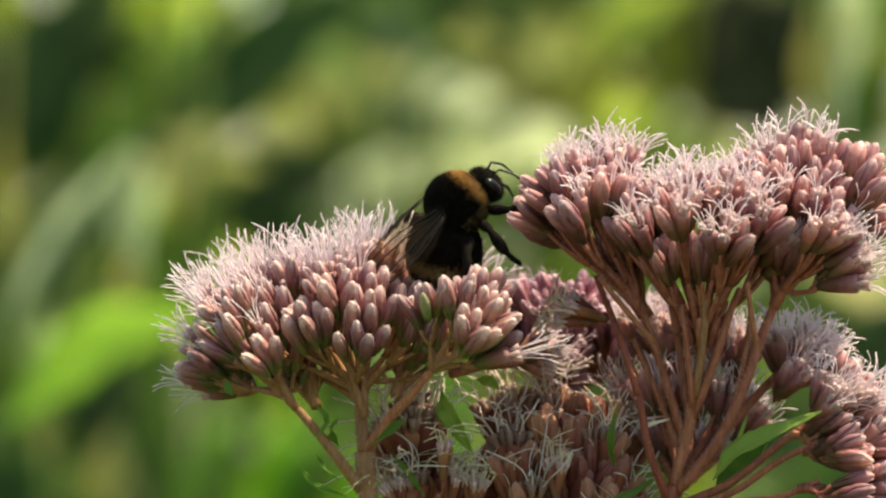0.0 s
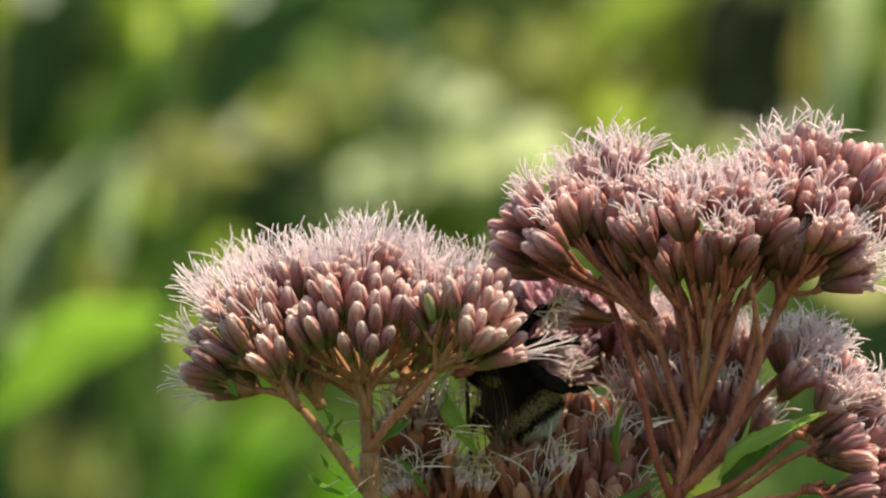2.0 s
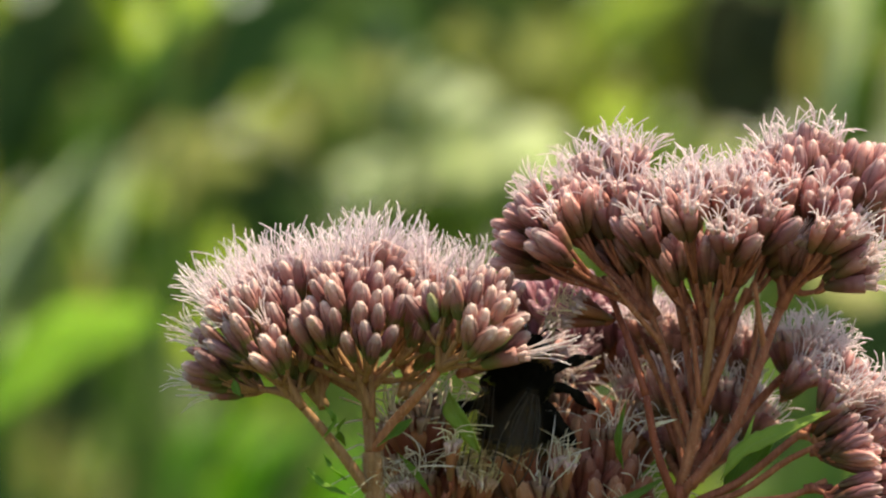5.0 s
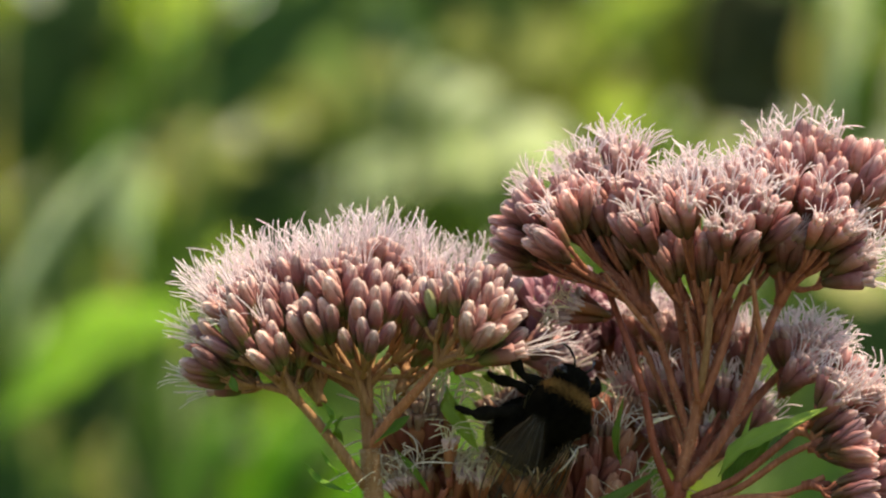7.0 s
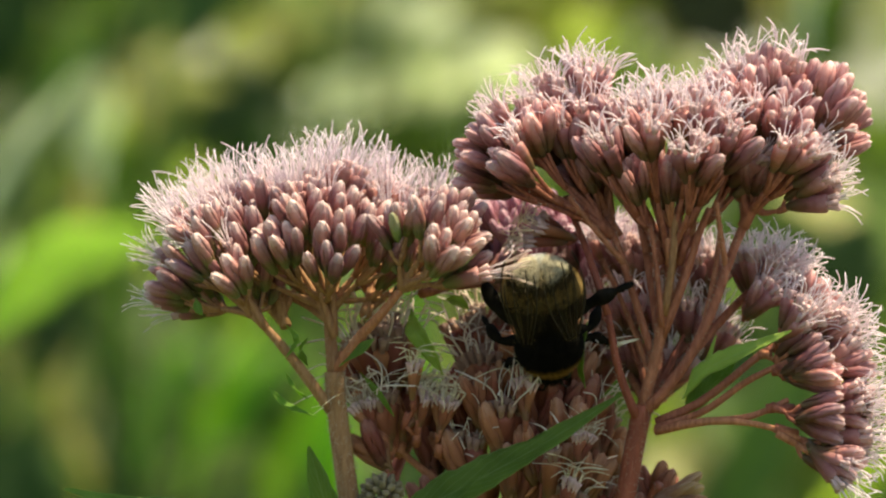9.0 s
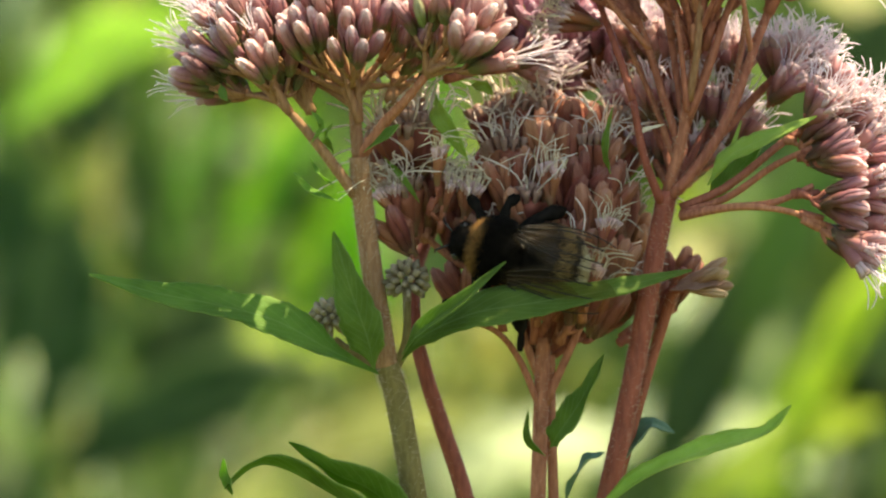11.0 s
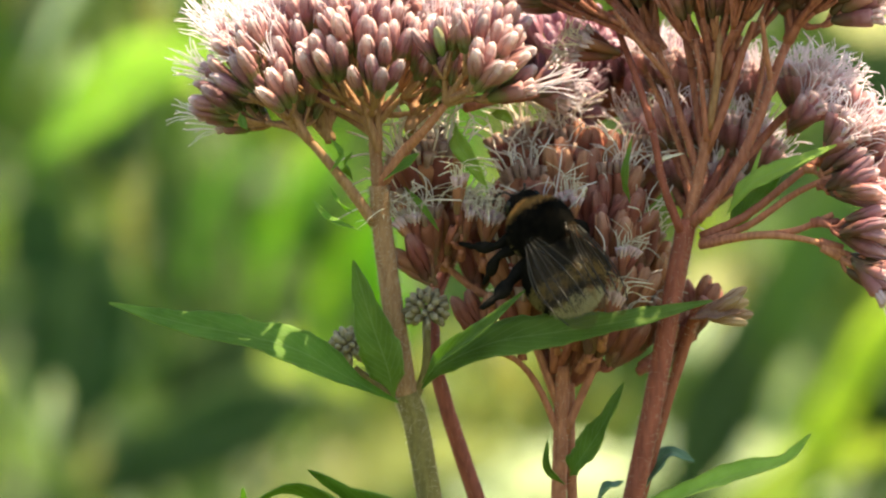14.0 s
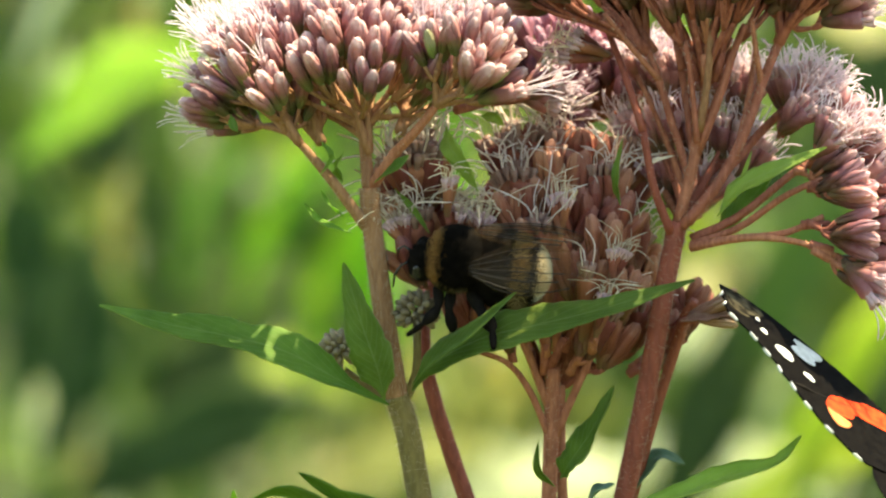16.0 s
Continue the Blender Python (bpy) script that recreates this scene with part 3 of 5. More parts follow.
PINK = kit(BUD, THREAD, RND, 5.2, 0.16, 9)
RED = kit(BUD_RED, THREAD, RND, 2.7, 0.26, 9, 0.98, 1.8)
DRIED = kit(BUD_BROWN, THREAD_DRY, RND, 3.4, 1.4, 6, 0.7)
BROWN = kit(BUD_BROWN, THREAD_LILAC, RND, 3.0, 0.9, 3, 0.92, 2.0, COROLLA_DUSKY)
WITHERED = kit(BUD_DRY, THREAD_DRY, RND, 2.2, 1.2, 4, 0.85)
CUPS = kit(BUD_RED, THREAD, RND, 3.3, 0.4, 6, 0.88, 1.5)
VIOLET = kit(BUD_VIOLET, THREAD_VIOLET, RND, 2.4, 0.5, 4, tube=THREAD_VIOLET)
GREEN_BUD = bud_mesh("green_bud", BUD_GREEN, 0.9)


def head(plant, root, c, r, n, low=0.0, lean=0.0, nod=0.0, opened=0.5, pieces=PINK, size=1.0, stem=STEM_BROWN, upness=0.5, thick=0.52, label="", drop=None, seed=1, green=0.0, deep=0.0):
    """A flat-topped flower head: stalks fan from root to a domed crowd of buds and open florets.
    c, r: the dome's middle and half-sizes (across, up, away) in plan steps; lean, nod: degrees by which it leans across and towards the lens."""
    rnd = random.Random(seed)
    turn = Matrix.Rotation(radians(lean), 3, "Y") @ Matrix.Rotation(radians(nod), 3, "X")
    mid = P(*c)
    root = Vector(root)
    rad = Vector((r[0] * S, r[2] * S, r[1] * S))
    # small bunches of four to seven fan out over the dome, with gaps between them
    spots, bunches = [], []
    nb = max(1, round(n / 5.6))
    mean = (rad.x + rad.y + rad.z) / 3
    room = math.sqrt(2 * (1 - low) / nb) * mean * 0.86 if nb > 2 else mean * (0.8 if nb == 1 else 0.62)
    for b in range(nb):
        h = low + (1 - low) * (b + 0.5) / nb
        a = b * 2.399963 + rnd.uniform(-0.35, 0.35)
        q = math.sqrt(max(0, 1 - h * h))
        dr = Vector((q * math.cos(a), q * math.sin(a), h)) if nb > 2 else Vector((0.45 * (nb - 1) * (1 - 2 * b), 0, 1)).normalized()
        nor = (turn @ Vector((dr.x / rad.x, dr.y / rad.y, dr.z / rad.z))).normalized()
        cen = mid + turn @ Vector((dr.x * rad.x, dr.y * rad.y, dr.z * rad.z)) * rnd.uniform(0.84, 1.03)
        axis = (nor * 0.4 + (turn @ UP) * upness + (cen - root).normalized() * 0.8 + Vector((rnd.uniform(-1, 1), rnd.uniform(-1, 1), rnd.uniform(-1, 1))) * 0.12).normalized()
        e1 = axis.orthogonal().normalized()
        e2 = axis.cross(e1)
        count = rnd.choice((4, 5, 5, 6, 6, 7)) if nb > 2 else max(2, round(n / nb))
        mood, spin, members = rnd.random(), rnd.uniform(0, 6.28), []
        for m in range(count):
            out = 0.0 if m == 0 else rnd.uniform(0.62, 1.05)
            g = spin + m * 6.2832 / max(1, count - 1) + rnd.uniform(-0.3, 0.3)
            off = (e1 * math.cos(g) + e2 * math.sin(g)) * out
            tip = cen + off * room + axis * (rnd.uniform(-0.2, 0.2) - 0.3 * out * out) * room
            way = (axis + off * 0.42 + Vector((rnd.uniform(-1, 1), rnd.uniform(-1, 1), rnd.uniform(-1, 1))) * 0.1).normalized()
            k = size * rnd.uniform(0.8, 1.1)
            u = turn.inverted() @ (tip - mid)
            u = Vector((u.x / rad.x, u.y / rad.y, u.z / rad.z)).normalized()
            op = opened(u) if callable(opened) else opened
            members.append(len(spots))
            spots.append((tip, way, k, 0.55 * mood + 0.45 * rnd.random() < op, rnd.random() < (green * 3 if u.z < 0.2 and u.y < 0 else 0)))
        bunches.append(members)
    # stalks: groups of neighbours share a node on the way to the root
    axis = (mid - root) * 0.8
    sh = Shape().tube([root, root + axis * 0.5], [thick * 1.3 * MM, thick * MM], 7)
    for near in bunches:
        bases = [spots[i][0] - spots[i][1] * 4.6 * MM * spots[i][2] for i in near]
        cen = sum(bases, Vector()) / len(near)
        node = root.lerp(cen, 0.62) + Vector((rnd.uniform(-1, 1), rnd.uniform(-1, 1), rnd.uniform(-1, 0.3))) * 0.5 * MM
        bend = root.lerp(node, 0.5) + (cen - root).cross(UP).cross(cen - root).normalized() * 0.03 * (cen - root).length
        start = root + axis * rnd.uniform(-deep, 0.42)
        line = curve([start, bend.lerp(start.lerp(node, 0.5), 0.5), node], 6)
        sh.tube(line, [thick * MM * (1 - 0.09 * j) for j in range(7)], 6)
        for _ in range(26):
            j = rnd.randrange(6)
            o = Vector((rnd.gauss(0, 1), rnd.gauss(0, 1), rnd.gauss(0, 1))).normalized()
            sh.hair(line[j].lerp(line[j + 1], rnd.random()), o * (thick * 0.8 + rnd.uniform(0.15, 0.45)) * MM, 0.014 * MM, 1)
        for b in bases:
            m = node.lerp(b, 0.5) + Vector((0, 0, -0.25 * MM))
            sh.tube(curve([node, m, b + (b - node).normalized() * 0.2 * MM], 4), [0.32 * MM, 0.28 * MM, 0.25 * MM, 0.24 * MM, 0.27 * MM], 5)
    ob = part("flower_head", sh, [stem, FUZZ], plant, label)
    for tip, way, k, op, gr in spots:
        me = GREEN_BUD if gr and not op else rnd.choice(pieces[1] if op else pieces[0])
        ln = 4.6 * MM * k * (0.7 if gr and not op else 1)
        part("open_floret" if op else "flower_bud", me, [], ob, at=aim(tip - way * ln, way, rnd.uniform(0, 6.28), k * (0.7 if gr and not op else 1)))
    return ob


def bouquet(plant, root, x, y, d, lean, n, pieces, size, seed, label="", opened=0.8, tall=75, wide=46, nod=0, upness=0.9, stem=STEM_BROWN):
    """A small bunch of cups whose crown stands at (x, y, d) and leans by degrees from upright."""
    a = radians(lean)
    return head(plant, P(*root), (x - math.sin(a) * tall, y + math.cos(a) * tall, d), (wide, tall, wide), n, low=0.35, lean=lean, nod=nod, opened=opened, pieces=pieces, size=size, stem=stem, upness=upness, thick=0.42, label=label, seed=seed)


def stalk(name, plant, pts, r0, r1, mat, label="", steps=22, hairs=0, knots=()):
    """A stem through plan points (x, y, d, or a world place), from its thick foot to its top."""
    if name == "branch":
        r0, r1 = r0 * 0.64, r1 * 0.64
    line = curve([p if isinstance(p, Vector) else P(*p) for p in pts], steps)
    rr = [(r0 + (r1 - r0) * i / steps) * S * (1 + 0.015 * math.sin(i * 2.1)) for i in range(steps + 1)]
    for k, g in knots:
        rr[k] *= g
    sh = Shape().tube(line, rr, 20, 0, 0.025)
    rnd = random.Random(int(r0 * 100 + len(pts)))
    for _ in range(hairs):
        g = rnd.random() ** 0.8 * (steps - 0.01)
        i = int(g)
        p, t = line[i].lerp(line[i + 1], g - i), (line[i + 1] - line[i]).normalized()
        if p.z < 1.05:
            continue
        o = t.orthogonal().normalized()
        o = Matrix.Rotation(rnd.uniform(0, 6.28), 3, t) @ o
        sh.hair(p + o * rr[i] * 0.95, (o + t * rnd.uniform(-0.3, 0.5)) * rnd.uniform(0.25, 0.65) * MM, 0.02 * MM, 1)
    return part(name, sh, [mat, FUZZ], plant, label)


def leaf(plant, pts, width, facing, mat=LEAF, label="", name="leaf", **kw):
    return part(name, Shape().blade([P(*p) for p in pts], width * S, facing, **kw), mat, plant, label)


def bud_ball(plant, x, y, d, r, seed):
    """A tight ball of unopened green-brown buds."""
    rnd = random.Random(seed)
    sh = Shape()
    c = P(x, y, d)
    for i in range(46):
        h = -0.7 + 1.7 * (i + 0.5) / 46
        a = i * 2.4
        q = math.sqrt(max(0, 1 - h * h))
        v = Vector((q * math.cos(a), q * math.sin(a), h))
        k = rnd.uniform(0.8, 1.15)
        sh.ball(c + v * r * S * 0.85, (6.5 * S * k, 6.5 * S * k, 12 * S * k), 8, 6, 0, v.to_track_quat("Z", "Y").to_matrix().to_4x4())
    sh.tube([P(x, y + r * 2.2, d + 5), c], [6 * S, 9 * S], 6, 0)
    return part("young_flower_head", sh, BUD_YOUNG, plant, "tight ball of unopened grey-green buds")


BUD_YOUNG = material("young_bud", [(0.35, (0.19, 0.15, 0.08)), (0.65, (0.37, 0.3, 0.18))], rough=0.6, scale=900, bump=0.3)

# ---- plant with the wide pale-pink head ----
A = thing("hemp_agrimony", Vector((P(1000, 441, 60).x, 60 * S, 0)),
          "hemp agrimony with a wide pale-pink domed flower head and olive stem", "flower", "flowering stems")
GROUND_A = Vector((A.location.x, A.location.y, -0.02))
stalk("stem", A, [GROUND_A, (990, 6000, 60), (900, 2600, 60), (800, 1700, 50), (752, 1450, 30), (715, 1240, 10), (694, 1168, 0)], 24, 21, STEM_GREEN, "slender hairy olive stem", steps=60, hairs=3000)
stalk("upper_stem", A, [(696, 1176, 0), (682, 1090, 0), (668, 1000, 0), (652, 880, 0), (645, 800, 0)], 19.5, 17, STEM_TAN, "hairy tan-brown upper stem", steps=24, hairs=2600)
stalk("branch", A, [(645, 800, 0), (640, 750, 5), (636, 695, 5)], 19, 15, STEM_TAN, steps=10, hairs=120)
stalk("branch", A, [(640, 868, 0), (590, 800, -20), (545, 745, -28), (503, 698, -30)], 17, 10, STEM_TAN, steps=12, hairs=160)
stalk("branch", A, [(648, 800, 0), (690, 740, -35), (725, 702, -65), (766, 652, -82)], 17, 11, STEM_BROWN, steps=12, hairs=140)
head(A, P(636, 700, 5), (604, 574, 50), (198, 152, 225), 122, low=-0.06, opened=lambda d: 0.96 if d.z > 0.84 or d.y > 0.3 else (0.5 if d.x < -0.75 else (0.1 if d.z > 0.6 else 0.02)), upness=0.8,
     stem=STEM_TAN, deep=0.45, label="dome of pale-pink buds with white open florets on top", seed=3, green=0.05, size=1.08)
head(A, P(560, 720, 20), (486, 548, 130), (135, 108, 110), 42, low=0.1, lean=-10, opened=0.97, stem=STEM_TAN, label="pale open florets at the back of the dome", seed=6, size=1.0)
head(A, P(700, 700, -10), (752, 530, 190), (140, 96, 90), 42, low=0.1, lean=8, opened=lambda d: 0.97 if d.x < 0.55 else 0.3, stem=STEM_TAN, label="pale open florets behind the pink buds", seed=17, size=0.95)
head(A, P(505, 700, -30), (424, 606, 15), (108, 122, 175), 68, low=-0.25, lean=-30, opened=lambda d: 0.85 if d.y > 0.2 or d.z > 0.88 else (0.3 if d.x < -0.6 else 0.02), upness=0.7, stem=STEM_TAN, deep=0.3,
     label="side tuft of dusky-pink buds and pale florets", seed=4, size=1.05)
head(A, P(765, 655, -82), (830, 556, -110), (100, 104, 110), 50, low=-0.18, lean=14, opened=0.03, stem=STEM_TAN, upness=0.7,
     label="side tuft of pink-tipped buds with green bases", seed=5, size=1.1, green=0.12)
bouquet(A, (800, 662, 0), 990, 615, 150, 76, 11, CUPS, 1.15, 180, "long pink cups with pale styles reaching sideways", opened=0.5, wide=40, tall=80, upness=0.5)
leaf(A, [(684, 1186, -5), (600, 1146, -60), (500, 1092, -95), (400, 1064, -110), (280, 1040, -100), (167, 1008, -80)], 78, (0.15, -0.75, 0.75), label="long narrow drooping green leaf", fold=0.25, teeth=0.07, wave=0.12, steps=34)
leaf(A, [(672, 1175, -40), (660, 1120, -60), (632, 1040, -70), (600, 932, -60)], 74, (-0.35, -0.75, 0.5), LEAF_PALE, label="small upright green leaf", fold=0.3, teeth=0.05, wave=0.12, steps=26)
LONG_LEAF = leaf(A, [(722, 1160, -20), (760, 1118, -60), (850, 1078, -115), (960, 1060, -130), (1080, 1040, -130), (1236, 1004, -100)], 74, (-0.1, -0.8, 0.6), label="long narrow green leaf reaching sideways", fold=0.25, teeth=0.07, wave=0.1, steps=34)
leaf(A, [(722, 1150, -40), (760, 1105, -110), (830, 1055, -150), (905, 985, -160)], 34, (-0.5, -0.7, 0.5), label="narrow folded green leaflet", fold=0.7, steps=18)
leaf(A, [(655, 790, -30), (690, 765, -60), (716, 742, -70)], 30, (0.2, -0.6, 0.8), label="tiny green bract", steps=10)
for pts, w in (([(560, 775, -40), (580, 745, -60), (560, 718, -60)], 20), ([(615, 880, -20), (560, 860, -50), (528, 825, -60)], 22), ([(600, 850, -20), (575, 830, -60), (558, 800, -70)], 16),
               ([(600, 790, -10), (585, 765, -50), (600, 740, -60)], 22), ([(400, 670, -60), (405, 690, -80), (412, 700, -90)], 22)):
    leaf(A, pts, w * 0.7, (-0.3, -0.6, 0.7), LEAF_PALE, steps=8, name="bract", wave=0.2)
bud_ball(A, 592, 1085, 30, 31, 2)
bud_ball(A, 730, 1020, -10, 38, 3)
stalk("twig", A, [(690, 1180, 5), (640, 1150, 25), (602, 1122, 30)], 8, 5, STEM_GREEN, steps=6)
stalk("twig", A, [(705, 1180, 5), (728, 1130, -5), (731, 1055, -10)], 10, 6, STEM_GREEN, steps=6)
for pts, w, f in (([(760, 1500, 20), (680, 1400, -20), (600, 1360, -60), (520, 1305, -80)], 95, (-0.2, 0.25, 0.95)), ([(750, 1500, 0), (600, 1400, -40), (480, 1345, -60), (405, 1390, -70)], 110, (0.1, 0.2, 1)),
                  ([(420, 1400, -60), (412, 1370, -70), (405, 1335, -80)], 40, (-0.8, -0.5, 0.2))):
    leaf(A, pts, w, f, steps=16, wave=0.08, teeth=0.05, label="dark green lower leaf")

# ---- plant behind, with violet buds on a red-brown stem ----
E_PLANT = thing("hemp_agrimony", Vector((P(1080, 441, 160).x, 160 * S, 0)), "hemp agrimony with violet-pink buds on a red-brown stem", "flower", "flowering stems")
stalk("stem", E_PLANT, [Vector((E_PLANT.location.x, 160 * S, -0.02)), (1080, 6000, 160), (1010, 2600, 160), (905, 1700, 150), (835, 1410, 140), (797, 1290, 130), (762, 1180, 120), (742, 1080, 140), (760, 960, 220), (860, 800, 320), (950, 690, 350)], 19, 10, STEM_RED, "smooth red-brown stem", steps=60, hairs=700)
stalk("branch", E_PLANT, [(950, 690, 350), (970, 660, 345), (985, 630, 335)], 11, 9, STEM_BROWN, steps=8)
head(E_PLANT, P(985, 635, 330), (985, 560, 330), (125, 95, 120), 90, low=-0.1, opened=lambda d: 0.25 if d.z > 0.3 else 0.05, pieces=VIOLET, label="crowd of violet-pink buds", seed=8, size=1.0)
head(E_PLANT, P(950, 680, 320), (985, 612, 250), (95, 55, 90), 34, low=-0.1, lean=50, opened=0.35, pieces=VIOLET, label="violet florets with thin pale styles", seed=9, size=1.05, upness=0.3)
head(E_PLANT, P(990, 700, 330), (1125, 590, 300), (100, 80, 100), 60, low=-0.1, opened=lambda d: 0.4 if d.z > 0.2 else 0.2, pieces=VIOLET, label="lilac-pink florets", seed=10)

# ---- plant with the tall deep-pink heads and thick red stem ----
B = thing("hemp_agrimony", Vector((P(760, 441, 20).x, 20 * S, 0)), "tall hemp agrimony with deep-pink branching flower heads and red stem", "flower", "flowering stems")
stalk("stem", B, [Vector((B.location.x, 20 * S, -0.02)), (770, 6000, 20), (850, 2600, 20), (1010, 1700, 20), (1076, 1440, 10), (1110, 1290, 5), (1146, 1110, 0), (1172, 960, 0), (1192, 860, 0)], 19, 17.5, STEM_RED, "thick ruddy hairy stem", steps=60, hairs=3000)
stalk("side_stem", B, [(1105, 1370, 60), (1150, 1205, 65), (1186, 1090, 65), (1204, 1030, 50), (1222, 1000, 30)], 10.5, 8.5, STEM_RED, steps=16, hairs=150)
stalk("branch", B, [(1192, 862, 0), (1218, 760, 0), (1236, 660, 0), (1240, 620, 0)], 17, 13, STEM_BROWN, steps=14, hairs=400)
stalk("branch", B, [(1200, 868, -10), (1265, 790, -20), (1315, 690, -25), (1350, 590, -20), (1388, 505, 10)], 15, 12, STEM_BROWN, steps=14, hairs=400)
stalk("branch", B, [(1180, 880, -10), (1150, 800, -25), (1130, 700, -30)], 13, 10, STEM_RED, steps=10, hairs=100)
stalk("branch", B, [(1215, 790, 10), (1180, 680, 5), (1155, 600, 0), (1138, 555, 0)], 12, 9, STEM_BROWN, steps=12, hairs=250)
stalk("branch", B, [(1130, 700, -30), (1105, 620, 0), (1075, 540, 40), (1055, 490, 60)], 11, 8, STEM_RED, steps=10)
stalk("branch", B, [(1222, 760, 10), (1205, 640, 30), (1190, 540, 50)], 11, 9, STEM_BROWN, steps=8)
stalk("branch", B, [(1226, 740, 0), (1265, 640, -20), (1290, 560, -20), (1310, 510, -20)], 12, 9, STEM_BROWN, steps=8)
stalk("branch", B, [(1230, 700, -10), (1245, 600, -35), (1250, 520, -40)], 11, 9, STEM_TAN, steps=8)
B_LEFT = head(B, P(1140, 560, 0), (968, 432, 10), (126, 122, 140), 50, low=0.26, lean=-34, opened=lambda d: 0.75 if d.x > 0.0 and d.z > 0.2 else (0.4 if d.z > 0.85 else 0.05), pieces=RED, label="deep-pink buds with pale tufted florets above", seed=11, size=1.22)
head(B, P(1240, 625, 0), (1245, 408, -10), (178, 138, 180), 84, low=0.02, opened=lambda d: 0.8 if d.z > 0.75 else (0.55 if d.y < 0 else 0.35), pieces=RED, label="broad head of dusky-pink buds and pale florets", seed=12, size=1.25)
head(B, P(1140, 560, 30), (1066, 352, 70), (112, 112, 90), 36, low=0.2, lean=-8, opened=lambda d: 0.8 if d.z > 0.6 else 0.35, pieces=RED, label="tufted pale-pink florets on dusky cups", seed=16, size=1.2)
head(B, P(1372, 540, 40), (1404, 344, 70), (150, 128, 130), 62, low=0.05, opened=lambda d: 0.7 if d.z > 0.82 or d.y > 0.35 else 0.06, pieces=RED, label="clustered deep-pink buds", seed=13, size=1.3)
head(B, P(1368, 545, -10), (1442, 415, -20), (120, 95, 130), 44, low=0.16, lean=35, opened=lambda d: 0.75 if d.z < 0.65 and d.y < 0.2 else 0.25, pieces=RED, label="pink buds and cream florets leaning outwards", seed=14, size=1.22)
head(B, P(1385, 510, 20), (1536, 334, 30), (84, 78, 110), 26, low=0.0, lean=45, opened=0.12, pieces=RED, label="deep-pink outward-leaning buds", seed=15, size=1.28)
for pts in ([(1210, 820, 10), (1165, 700, 40), (1120, 600, 60)], [(1226, 720, -10), (1215, 610, -30), (1205, 540, -40)], [(1240, 690, 10), (1275, 600, 40), (1300, 530, 50)], [(1300, 720, -20), (1320, 620, 10), (1330, 540, 30)],
            [(1340, 620, -20), (1330, 560, -50), (1322, 500, -60)], [(1160, 610, 0), (1100, 540, -20), (1060, 490, -30)]):
    stalk("branch", B, pts, 9, 6, STEM_BROWN, steps=8, hairs=90)
# the lower heads on its far side
stalk("branch", B, [(1200, 870, 20), (1270, 780, 60), (1340, 700, 90), (1380, 660, 100)], 14, 11, STEM_BROWN, steps=10)
stalk("branch", B, [(1215, 890, 10), (1300, 850, 0), (1400, 770, 0), (1450, 745, 10)], 13, 9, STEM_BROWN, steps=10)
stalk("branch", B, [(1215, 900, 0), (1300, 870, -20), (1380, 815, -30), (1455, 780, -30)], 11, 8, STEM_BROWN, steps=10)
stalk("branch", B, [(1215, 905, -10), (1290, 890, -50), (1380, 880, -60), (1450, 850, -60)], 13, 8, STEM_BROWN, steps=10)
stalk("branch", B, [(1250, 893, -30), (1340, 888, -70), (1410, 897, -80), (1470, 920, -80)], 10, 8, STEM_BROWN, steps=10)
for k, (root, x, y, d, lean, n, size) in enumerate((
        ((1372, 672, 100), 1392, 572, 110, 4, 11, 1.05), ((1376, 668, 100), 1442, 570, 70, 22, 12, 1.1), ((1380, 662, 100), 1490, 602, 100, 38, 12, 1.1), ((1378, 668, 90), 1438, 628, 20, 30, 9, 1.05),
        ((1420, 762, 10), 1535, 640, 30, 46, 12, 1.1), ((1425, 760, 10), 1500, 668, -40, 42, 9, 1.1), ((1440, 750, 10), 1575, 700, 0, 55, 12, 1.15), ((1400, 770, 0), 1510, 735, -30, 60, 8, 1.05),
        ((1420, 800, -30), 1600, 770, -30, 68, 12, 1.15), ((1430, 795, -30), 1560, 795, -70, 74, 8, 1.15), ((1410, 866, -60), 1610, 850, -50, 82, 11, 1.2), ((1420, 862, -60), 1560, 880, -100, 88, 7, 1.15),
        ((1425, 900, -80), 1605, 935, -70, 97, 10, 1.2), ((1430, 908, -80), 1580, 985, -90, 112, 9, 1.2))):
    bouquet(B, root, x, y, d, lean, n, CUPS, size * 1.08, 60 + k, "bunch of dusky-pink cups with long pale styles", opened=0.62 if k < 8 else 0.5, nod=(-12, 8, 14, -6)[k % 4])
for k, (root, x, y, d, lean, n) in enumerate((((1205, 845, 60), 1122, 538, 210, -10, 11), ((1208, 840, 60), 1178, 545, 190, -4, 12), ((1212, 838, 60), 1262, 560, 200, 4, 11), ((1215, 840, 60), 1322, 575, 160, 12, 12),
                                             ((1208, 850, 60), 1150, 640, 140, -8, 9), ((1215, 850, 60), 1300, 660, 130, 12, 9), ((1205, 860, 50), 1225, 660, 150, 0, 8), ((1208, 860, 60), 1165, 725, 150, -8, 9), ((1212, 860, 60), 1262, 745, 130, 8, 9), ((1215, 850, 60), 1335, 700, 150, 18, 10), ((1200, 860, 60), 1105, 655, 210, -14, 10), ((1212, 860, 70), 1215, 600, 220, 0, 10))):
    bouquet(B, root, x, y, d, lean, n, CUPS, 1.1, 130 + k, "shaded bunch of dusky-pink cups behind the stems", opened=0.7, upness=0.9)
